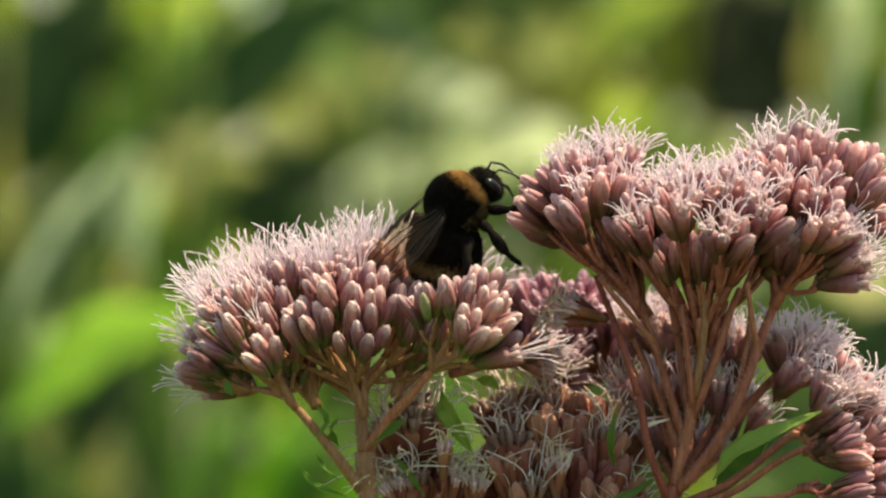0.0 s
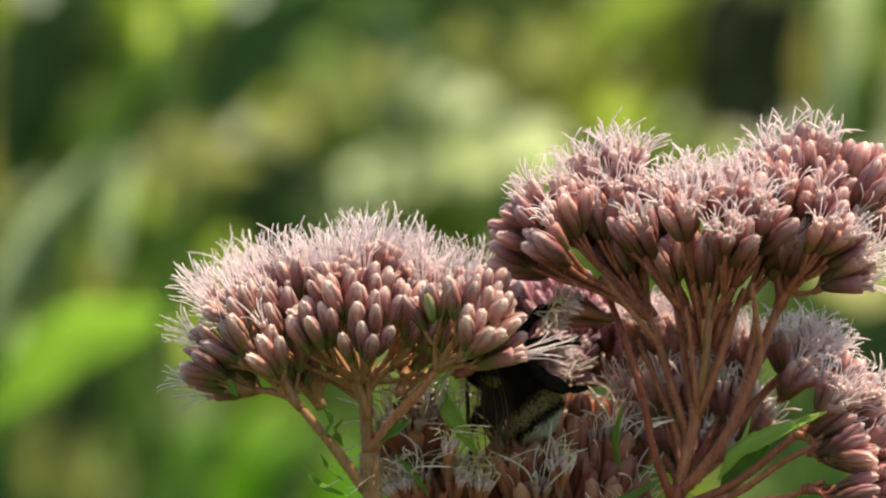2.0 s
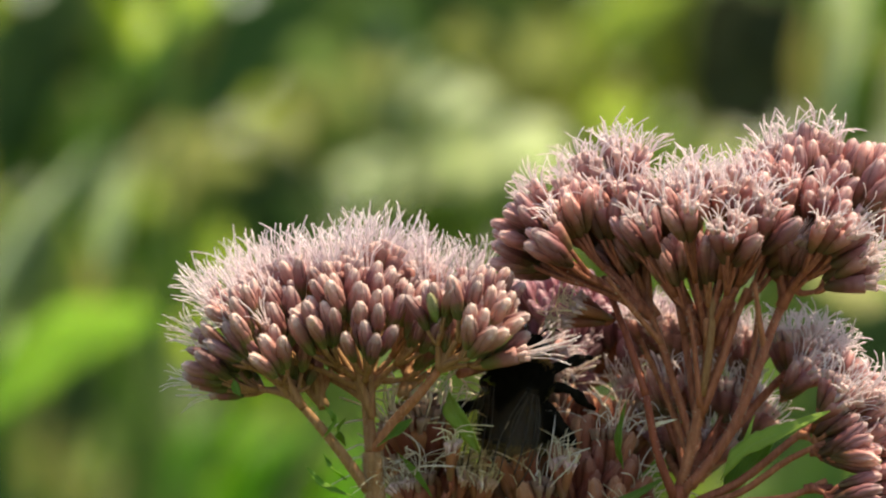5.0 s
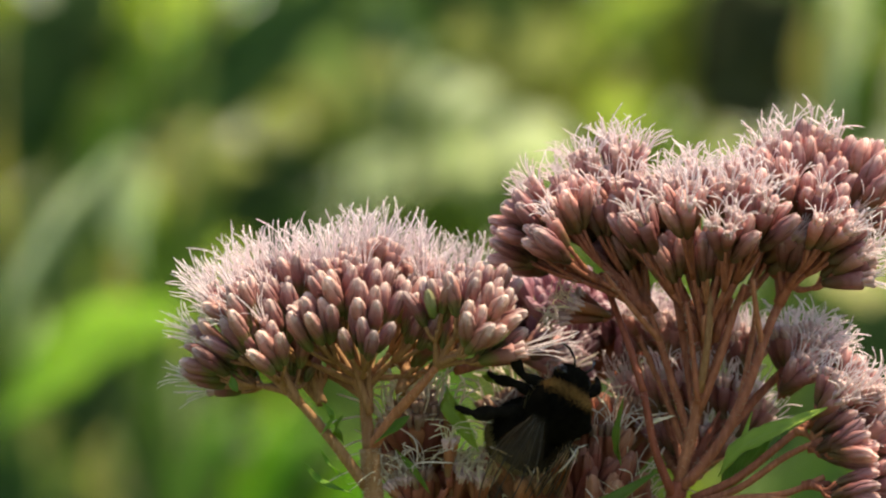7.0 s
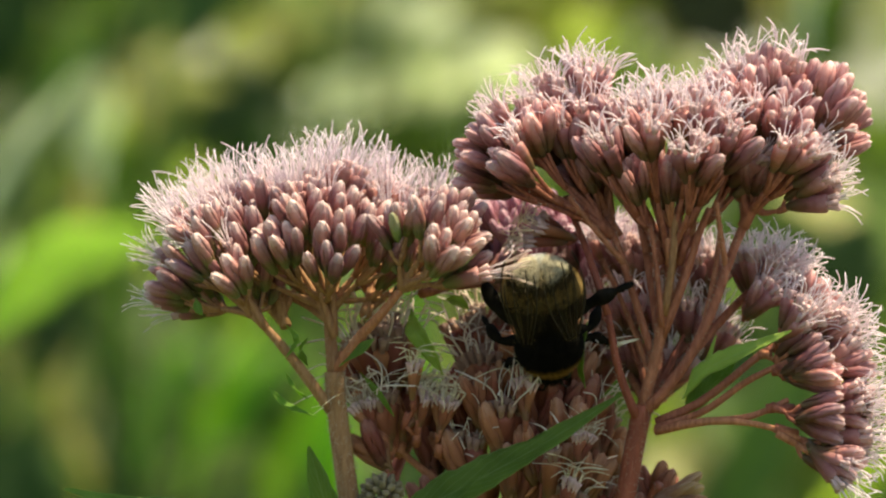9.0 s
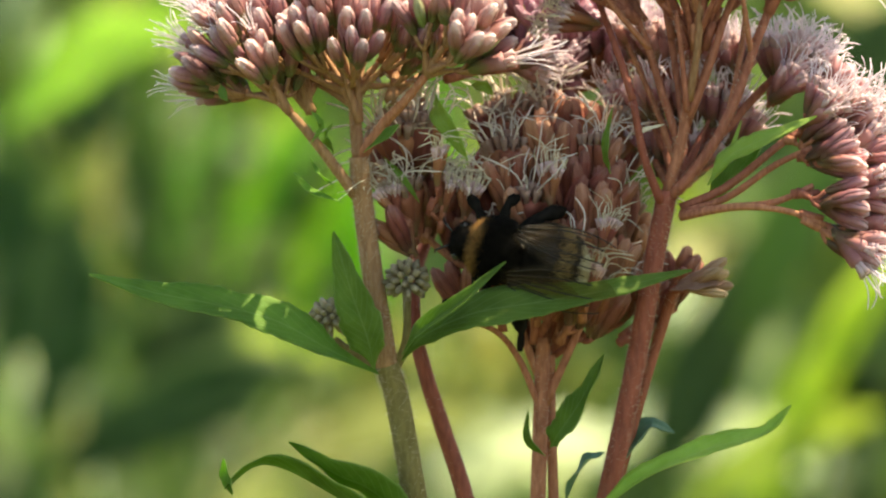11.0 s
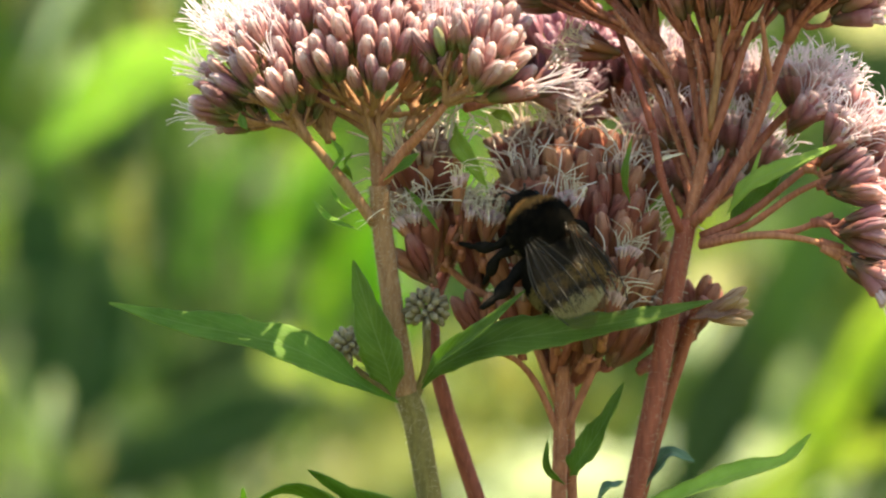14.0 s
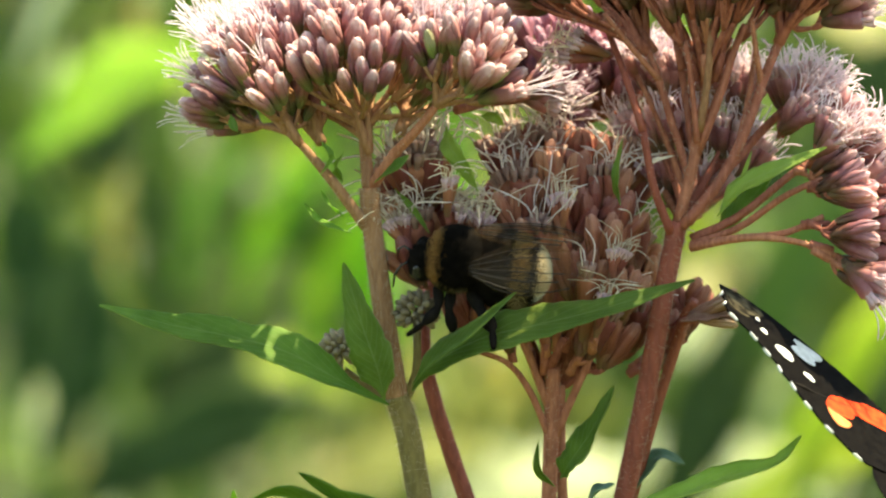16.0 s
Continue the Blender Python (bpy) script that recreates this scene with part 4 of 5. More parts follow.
for k, (root, x, y, d, lean, n) in enumerate((((1150, 560, 20), 1060, 405, 40, -28, 7), ((1200, 590, 20), 1150, 378, 60, -14, 8), ((1236, 600, 20), 1215, 385, 40, -4, 8), ((1245, 600, 20), 1275, 380, 50, 6, 8), ((1262, 590, 20), 1335, 375, 50, 14, 8), ((1240, 610, -20), 1235, 418, -50, 0, 7), ((1255, 610, -10), 1310, 412, -40, 12, 7), ((1225, 610, -10), 1165, 418, -30, -12, 7), ((1372, 545, 10), 1400, 405, -10, 8, 7))):
    bouquet(B, root, x, y, d, lean, n, RED, 1.12, 230 + k, "inner bunch of dusky-pink cups under the head", opened=0.15, tall=76, wide=44, nod=(-8, 10, 2)[k % 3], upness=0.8)
bouquet(B, (1075, 560, 60), 985, 545, 40, -65, 6, DRIED, 1.05, 170, "tangle of dried brown florets", opened=1.0, wide=34, tall=60)
leaf(B, [(1262, 850, -60), (1300, 800, -90), (1370, 765, -110), (1455, 728, -100)], 36, (-0.15, -0.75, 0.6), LEAF_LIME, label="narrow pale leaf with sunlight painted in its green", fold=0.3, teeth=0.07, wave=0.15, steps=26)
leaf(B, [(1258, 890, 30), (1290, 850, 40), (1330, 810, 80), (1365, 760, 100)], 44, (-0.4, -0.8, 0.3), LEAF, label="broad green leaf", steps=14)
leaf(B, [(1262, 850, -50), (1300, 800, -70), (1322, 735, -70)], 16, (-0.6, -0.6, 0.3), LEAF_LIME, name="bract", steps=8)
bouquet(B, (1196, 1040, 20), 1304, 1010, -10, 80, 7, WITHERED, 1.2, 21, "withered tan cups drooping sideways", opened=0.2, wide=38, tall=58, upness=0.4, stem=STEM_RED)
leaf(B, [(1196, 1036, 0), (1245, 1030, -20), (1292, 1024, -25)], 30, (-0.2, -0.6, 0.75), DRY, label="withered brown bract", steps=8, wave=0.25, fold=0.5)

# ---- middle plant: fading brown florets low between the others ----
M_PLANT = thing("hemp_agrimony", Vector((P(960, 441, 60).x, 60 * S, 0)), "fading hemp agrimony with brown-pink cups and lilac styles", "flower", "flowering stems")
stalk("stem", M_PLANT, [Vector((M_PLANT.location.x, 60 * S, -0.02)), (955, 6000, 60), (957, 2600, 60), (959, 1700, 60), (960, 1500, 60), (965, 1330, 60), (968, 1240, 60), (972, 1120, 60)], 15, 13, STEM_BROWN, "brown ribbed stem", steps=60, hairs=900)
stalk("stem", M_PLANT, [(995, 1600, 75), (990, 1400, 75), (985, 1240, 70), (985, 1150, 70)], 10, 8, STEM_BROWN, steps=14)
stalk("branch", M_PLANT, [(968, 1250, 60), (930, 1160, 40), (890, 1110, 30), (840, 1090, 20)], 10, 7, STEM_BROWN, steps=10)
stalk("branch", M_PLANT, [(975, 1240, 60), (1015, 1150, 50), (1060, 1050, 40), (1110, 960, 40)], 12, 9, STEM_BROWN, steps=10)
stalk("branch", M_PLANT, [(968, 1200, 60), (900, 1040, 70), (810, 980, 80), (745, 925, 65)], 12, 9, STEM_BROWN, steps=10)
for k, (root, x, y, d, lean, n, size) in enumerate((
        ((960, 1080, 60), 900, 742, 90, -8, 9, 1.2), ((965, 1060, 60), 968, 708, 130, -2, 10, 1.2), ((975, 1060, 60), 1030, 730, 100, 6, 10, 1.2), ((985, 1060, 60), 1085, 752, 60, 12, 8, 1.15),
        ((975, 1090, 50), 1010, 800, 40, 3, 8, 1.15), ((960, 1100, 50), 935, 830, 30, -6, 8, 1.15), ((990, 1090, 50), 1080, 840, 20, 12, 7, 1.15), ((965, 1120, 60), 1040, 910, 0, 8, 7, 1.05), ((955, 1130, 60), 960, 925, 20, -2, 7, 1.05),
        ((750, 940, 60), 690, 712, 70, -12, 8, 1.2), ((752, 935, 60), 755, 698, 80, 2, 9, 1.2), ((900, 1040, 70), 880, 690, 170, -3, 8, 1.1), ((752, 935, 70), 722, 690, 140, -4, 7, 1.1), ((748, 945, 55), 715, 815, 40, -10, 7, 1.1), ((760, 945, 60), 790, 830, 90, 8, 6, 1.1), ((745, 950, 50), 690, 880, 20, -30, 5, 1.0),
        ((750, 940, 70), 682, 792, 100, -22, 8, 1.1), ((755, 940, 70), 800, 800, 110, 14, 7, 1.1), ((960, 1150, 90), 868, 850, 180, -10, 7, 1.1), ((965, 1150, 90), 930, 795, 200, -5, 7, 1.1),
        ((970, 1150, 90), 1000, 870, 190, 3, 7, 1.1), ((975, 1150, 90), 1068, 800, 180, 9, 7, 1.1), ((980, 1150, 90), 1122, 765, 190, 14, 7, 1.1), ((985, 1150, 90), 1135, 870, 130, 16, 7, 1.1), ((970, 1150, 80), 1000, 960, 120, 3, 7, 1.05), ((950, 1150, 80), 895, 930, 130, -10, 7, 1.05),
        ((850, 1090, 60), 800, 975, 60, -15, 6, 1.05), ((900, 1110, 60), 880, 960, 70, -6, 7, 1.1), ((1000, 1130, 40), 1050, 985, 10, 14, 6, 1.0), ((1110, 965, 40), 1110, 830, 80, 4, 7, 1.15), ((1090, 1000, 40), 1120, 930, 30, 14, 5, 1.0))):
    bouquet(M_PLANT, root, x, y, d, lean, max(4, n - 2), BROWN, size * 1.34, 90 + k, "bunch of fading brown-pink cups with lilac styles", opened=0.66 if y < 745 else 0.4, tall=70, wide=44, nod=(-10, 12, 4, -4)[k % 4], upness=1.0)
for k, (root, x, y, d, lean, n) in enumerate((((930, 1000, 90), 925, 668, 190, -2, 8), ((960, 1000, 90), 1005, 672, 170, 4, 8), ((985, 1000, 90), 1062, 690, 140, 8, 7), ((1000, 1000, 90), 1128, 700, 170, 14, 7),
                                              ((900, 1010, 70), 878, 800, 90, -8, 7), ((920, 1010, 60), 905, 790, 40, -3, 6), ((960, 1010, 60), 975, 770, 60, 2, 7), ((990, 1010, 60), 1050, 790, 50, 8, 6), ((740, 950, 80), 660, 760, 120, -16, 7),
                                              ((1010, 1000, 60), 1110, 800, 40, 12, 6), ((900, 1060, 60), 860, 890, 60, -8, 6), ((960, 1060, 50), 1005, 880, 30, 4, 6), ((820, 990, 80), 815, 870, 110, 0, 6),
                                              ((985, 1150, 90), 1160, 905, 150, 8, 6), ((990, 1150, 90), 1140, 985, 120, 8, 6), ((1110, 1120, 70), 1232, 965, 150, 10, 5), ((1105, 1130, 60), 1190, 1010, 100, 6, 6), ((1010, 1130, 60), 1092, 1020, 60, 8, 6))):
    bouquet(M_PLANT, root, x, y, d, lean, max(4, n - 1), BROWN, 1.5, 200 + k, "dense bunch of dark brown cups with pale curling styles", opened=0.5 if y < 712 else 0.15, tall=72, wide=46, nod=(-8, 10, 2)[k % 3], upness=1.0)
for k, (root, x, y, d, lean, n) in enumerate((((770, 900, 20), 798, 772, -20, 10, 2), ((985, 950, 20), 986, 805, -10, 2, 3), ((1040, 1090, 0), 1062, 985, -50, 20, 2), ((735, 920, 30), 682, 845, 0, -25, 3), ((790, 930, 40), 800, 820, 0, 4, 5), ((830, 950, 40), 846, 838, 10, 10, 5), ((1040, 1080, 10), 1092, 905, -40, 16, 3))):
    bouquet(M_PLANT, root, x, y, d, lean, n, DRIED, 1.0, 160 + k, "dried cream-coloured florets", opened=1.0, wide=20, tall=60)
for pts, w, mat in (([(782, 690, 20), (788, 725, -20), (812, 760, -30), (838, 806, -20)], 34, LEAF_LIME), ([(842, 672, 40), (868, 676, 20), (884, 690, 20)], 20, LEAF_LIME),
                    ([(1090, 830, 0), (1082, 780, -30), (1094, 712, -20)], 15, LEAF_PALE), ([(1128, 760, 0), (1150, 752, -30), (1186, 742, -30)], 9, THREAD_DRY), ([(690, 800, 10), (726, 840, -20), (752, 880, -10)], 12, LEAF_PALE)):
    leaf(M_PLANT, pts, w, (-0.5, -0.75, 0.3), mat, name="bract", wave=0.25, fold=0.4, steps=12)
leaf(M_PLANT, [(985, 1315, 20), (1000, 1290, -10), (1040, 1230, -30), (1080, 1150, -20)], 46, (-0.6, -0.75, 0.2), LEAF, label="small upright green leaf with curled tip", wave=0.3, teeth=0.12, fold=0.4, steps=24)
leaf(M_PLANT, [(975, 1330, 30), (945, 1300, 0), (945, 1250, -10)], 18, (-0.6, -0.75, 0.2), LEAF, name="bract", steps=8)
leaf(M_PLANT, [(1000, 1440, 10), (1040, 1350, -40), (1080, 1325, -60)], 50, (-0.3, -0.3, 0.9), LEAF_BLUE, label="curled grey-green leaf", wave=0.2, steps=14)
leaf(M_PLANT, [(1060, 1420, 60), (1120, 1320, 60), (1160, 1275, 60), (1205, 1290, 50)], 44, (-0.3, -0.5, 0.8), LEAF_BLUE, label="curled blue-green leaf", wave=0.12, steps=14)
leaf(M_PLANT, [(1020, 1480, 0), (1130, 1380, -60), (1260, 1320, -90), (1360, 1292, -100), (1412, 1240, -100)], 48, (-0.15, -0.55, 0.8), LEAF_LIME, label="long pale green leaf with curled tip", fold=0.45, teeth=0.08, wave=0.14, steps=30)


# ---- bumblebee ----
FUR_BLACK = material("black_fur", [(0.3, (0.005, 0.004, 0.003)), (0.7, (0.014, 0.011, 0.008))], rough=0.8, gloss=0.05, scale=1500, spread=0.0)
FUR_GOLD = material("golden_fur", [(0.3, (0.27, 0.12, 0.025)), (0.7, (0.42, 0.22, 0.06))], rough=0.6, scale=1500, through_light=0.2, spread=0.0)
FUR_STRAW = material("straw_fur", [(0.3, (0.26, 0.19, 0.09)), (0.7, (0.38, 0.3, 0.15))], rough=0.6, scale=1500, through_light=0.2, spread=0.0)
FUR_WHITE = material("white_fur", [(0.3, (0.58, 0.55, 0.45)), (0.7, (0.7, 0.67, 0.57))], rough=0.6, scale=1500, through_light=0.2, spread=0.0)
SHELL = material("black_shell", [(0.3, (0.008, 0.007, 0.007)), (0.7, (0.02, 0.018, 0.016))], rough=0.25, scale=1500, spread=0.0, coat=0.3)


def wing_material():
    m = bpy.data.materials.new("clear_brown_wing")
    m.use_nodes = True
    nd, ln = m.node_tree.nodes, m.node_tree.links
    bs = nd["Principled BSDF"]
    tc, n1, rp = nd.new("ShaderNodeTexCoord"), nd.new("ShaderNodeTexNoise"), nd.new("ShaderNodeValToRGB")
    n1.inputs["Scale"].default_value = 500
    ln.new(tc.outputs["Object"], n1.inputs["Vector"])
    rp.color_ramp.elements[0].color, rp.color_ramp.elements[1].color = (0.14, 0.09, 0.05, 1), (0.24, 0.17, 0.1, 1)
    ln.new(n1.outputs["Fac"], rp.inputs[0])
    ln.new(rp.outputs[0], bs.inputs["Base Color"])
    bs.inputs["Roughness"].default_value = 0.14
    bs.inputs["Specular IOR Level"].default_value = 0.7
    bp = nd.new("ShaderNodeBump")
    bp.inputs["Strength"].default_value, bp.inputs["Distance"].default_value = 0.5, 0.0004
    ln.new(n1.outputs["Fac"], bp.inputs["Height"])
    ln.new(bp.outputs[0], bs.inputs["Normal"])
    tr, mx = nd.new("ShaderNodeBsdfTransparent"), nd.new("ShaderNodeMixShader")
    tr.inputs["Color"].default_value = (0.96, 0.92, 0.85, 1)
    mx.inputs[0].default_value = 0.04
    ln.new(tr.outputs[0], mx.inputs[1])
    ln.new(bs.outputs[0], mx.inputs[2])
    ln.new(mx.outputs[0], nd["Material Output"].inputs["Surface"])
    return m


WING = wing_material()
VEIN = material("wing_vein", [(0.3, (0.012, 0.008, 0.005)), (0.7, (0.025, 0.017, 0.01))], rough=0.4, scale=900, spread=0)
V = Vector
bee = tagged(new("bumblebee"), "black bumblebee with golden bands and white tail, feeding", "bumblebee")
bee.empty_display_size = 0.002
bee.scale = (1.1, 1.1, 1.1)
brnd = random.Random(5)


def rand_dir(r):
    while True:
        v = V((r.uniform(-1, 1), r.uniform(-1, 1), r.uniform(-1, 1)))
        if 0.05 < v.length < 1:
            return v.normalized()


def furry(name, c, r, n, tone, long, back, label, seg=20, rings=14):
    """A rounded body part in mm, furred; tone picks the slot by place on the unit ball."""
    s = Shape()
    s.ball((0, 0, 0), (1, 1, 1), seg, rings, 0, Matrix.Rotation(radians(90), 4, "Y"))
    cc, rr = V(c) * MM, V(r) * MM
    s.v = [cc + V((p.x * rr.x, p.y * rr.y, p.z * rr.z)) for p in s.v]
    for _ in range(n):
        u = rand_dir(brnd)
        p = cc + V((u.x * rr.x, u.y * rr.y, u.z * rr.z)) * 0.97
        nr = V((u.x / rr.x, u.y / rr.y, u.z / rr.z)).normalized()
        jit = rand_dir(brnd)
        hue = tone((u + jit * 0.1).normalized())
        s.hair(p, (nr + V((back, 0, 0)) + jit * 0.35).normalized() * long * brnd.uniform(0.6, 1.2) * MM, 0.032 * MM, hue)
    return part(name, s, [FUR_BLACK, FUR_GOLD, FUR_WHITE, FUR_STRAW], bee, label)


def thorax_tone(u):
    # the collar thins out into the black on both sides
    c = abs(u.x - 0.72 + brnd.gauss(0, 0.09))
    if c < 0.16 and u.z > -0.3:
        return 1
    return 3 if u.z < -0.15 and abs(u.y) > 0.5 and u.x > -0.4 and brnd.random() < 0.25 else 0


def abdomen_tone(u):
    if u.x < -0.68:
        return 2
    return 3 if abs(u.x + 0.28 + brnd.gauss(0, 0.04)) < 0.19 else 0


furry("thorax", (0, 0, 0), (2.85, 3.0, 2.8), 20000, thorax_tone, 0.62, -0.25, "furry black thorax with golden-brown collar")
ABDOMEN = furry("abdomen", (-4.9, 0, -0.9), (4.0, 3.75, 3.5), 18000, abdomen_tone, 0.6, -0.7, "furry black abdomen with straw band and white tail")
furry("head", (3.2, 0, -1.0), (1.3, 1.75, 1.85), 2200, lambda u: 0, 0.5, 0.2, "black furry head", 14, 10)
for sy in (-1, 1):
    part("eye", Shape().ball(V((3.6, sy * 1.45, -0.9)) * MM, (0.55 * MM, 0.5 * MM, 1.15 * MM), 12, 9), SHELL, bee, "glossy black oval eye")
    part("antenna", Shape().tube([V(p) * MM for p in ((4.3, sy * 0.5, -0.4), (5.2, sy * 1.1, -0.4), (5.8, sy * 1.5, -1.7), (5.9, sy * 1.8, -3.3))], [0.12 * MM, 0.11 * MM, 0.14 * MM, 0.1 * MM], 6), SHELL, bee, "bent black antenna")
part("tongue", Shape().tube([V(p) * MM for p in ((4.2, 0, -1.9), (4.5, 0, -3.0), (4.2, 0, -4.2))], [0.22 * MM, 0.16 * MM, 0.08 * MM], 6), SHELL, bee, "dark tongue")


def leg_shape(pts, fat):
    s = Shape().tube(curve([V(p) * MM for p in pts], 14), [1.35 * fat * g * MM for g in (0.3, 0.42, 0.46, 0.42, 0.34, 0.3, 0.4, 0.48, 0.46, 0.36, 0.17, 0.24, 0.22, 0.2, 0.14)], 7)
    line = curve([V(p) * MM for p in pts], 14)
    for _ in range(300):
        g = brnd.uniform(0, 13.9)
        i = int(g)
        p = line[i].lerp(line[i + 1], g - i)
        s.hair(p, rand_dir(brnd) * brnd.uniform(0.4, 0.75) * MM * fat, 0.025 * MM)
    return s


LEGS = []
for sy, three in ((-1, (((1.6, 1.6, -2.2), (2.8, 3.2, -2.8), (4.0, 4.2, -4.2), (4.6, 4.4, -6.0)), ((0.2, 2.0, -2.4), (0.2, 4.4, -2.4), (-0.3, 5.4, -4.6), (-0.2, 5.8, -6.6)), ((-1.6, 1.9, -2.3), (-3.2, 4.2, -2.4), (-4.8, 5.2, -4.8), (-4.6, 5.4, -7.0)))),
                  (1, (((1.6, 1.6, -2.2), (1.3, 3.9, -2.6), (2.4, 5.4, -3.4), (4.0, 6.2, -4.8)), ((0.2, 2.0, -2.4), (0.2, 4.2, -2.6), (-0.3, 5.2, -4.6), (-0.2, 5.6, -6.4)), ((-1.6, 1.9, -2.0), (-3.0, 4.6, -1.8), (-4.2, 6.8, -1.2), (-4.6, 8.8, -1.6))))):
    for pts, fat in zip(three, (0.95, 0.95, 1.25)):
        LEGS.append(part("leg", leg_shape([(x, sy * y, z) for x, y, z in pts], fat), FUR_BLACK, bee, "hairy black leg"))


def wing_shape(base, tip, width, face, veins):
    """Outline swept from base to tip; returns membrane and its veins."""
    fn = lambda u: max(0.1, (0.16 + 1.05 * math.sin(math.pi * min(1, 0.06 + u * 0.8)) ** 1.1) * (1 if u < 0.86 else math.sqrt(max(0.02, 1 - ((u - 0.86) / 0.145) ** 2))))
    b, t = V(base) * MM, V(tip) * MM
    mid = [b, b.lerp(t, 0.5) + V((0, 0, 0.25 * MM)), t]
    mem = Shape().blade(mid, width * MM, face, thick=0.000025, fold=-0.06, shape=fn, steps=22, across=7)
    line = curve(mid, 22)
    vs = []
    fc = V(face).normalized()
    for v0, v1, u1 in veins:
        pts = []
        for i in range(1, int(22 * u1)):
            u = i / 22
            tt = (t - b).normalized()
            side = tt.cross(fc).normalized()
            v = v0 + (v1 - v0) * u / u1
            pts.append(line[i] + side * v * width * 0.5 * MM * fn(u) + fc * 0.00004)
        vs.append(Shape().tube(pts, 0.00006, 5))
    return mem, vs


for sy in (-1, 1):
    mem, vs = wing_shape((-1.3, sy * 2.2, 1.9), (-12.6, sy * 1.6, 2.5), 4.1, (0, sy * 0.5, 1), [(sy * 0.9, sy * 0.95, 0.95), (0.5, 0.55, 0.85), (0.1, 0.2, 0.9), (-0.3, -0.5, 0.85), (-0.7, -0.8, 0.7)])
    fw = part("forewing", mem, WING, bee, "clear brownish veined forewing")
    for one in vs:
        part("vein", one, VEIN, fw)
    mem, vs = wing_shape((-1.9, sy * 2.4, 1.6), (-9.2, sy * 2.9, 1.4), 3.0, (0, sy * 0.6, 1), [(0.8, 0.9, 0.9), (0.1, 0.1, 0.85), (-0.5, -0.6, 0.8)])
    hw = part("hindwing", mem, WING, bee, "clear brownish hindwing")
    for one in vs:
        part("vein", one, VEIN, hw)


def facing_pose(p, ahead, back):
    """A pose whose x axis runs ahead and whose z axis leans to back."""
    x = V(ahead).normalized()
    y = V(back).cross(x).normalized()
    z = x.cross(y)
    m = Matrix((x, y, z)).transposed().to_4x4()
    m.translation = p
    return m


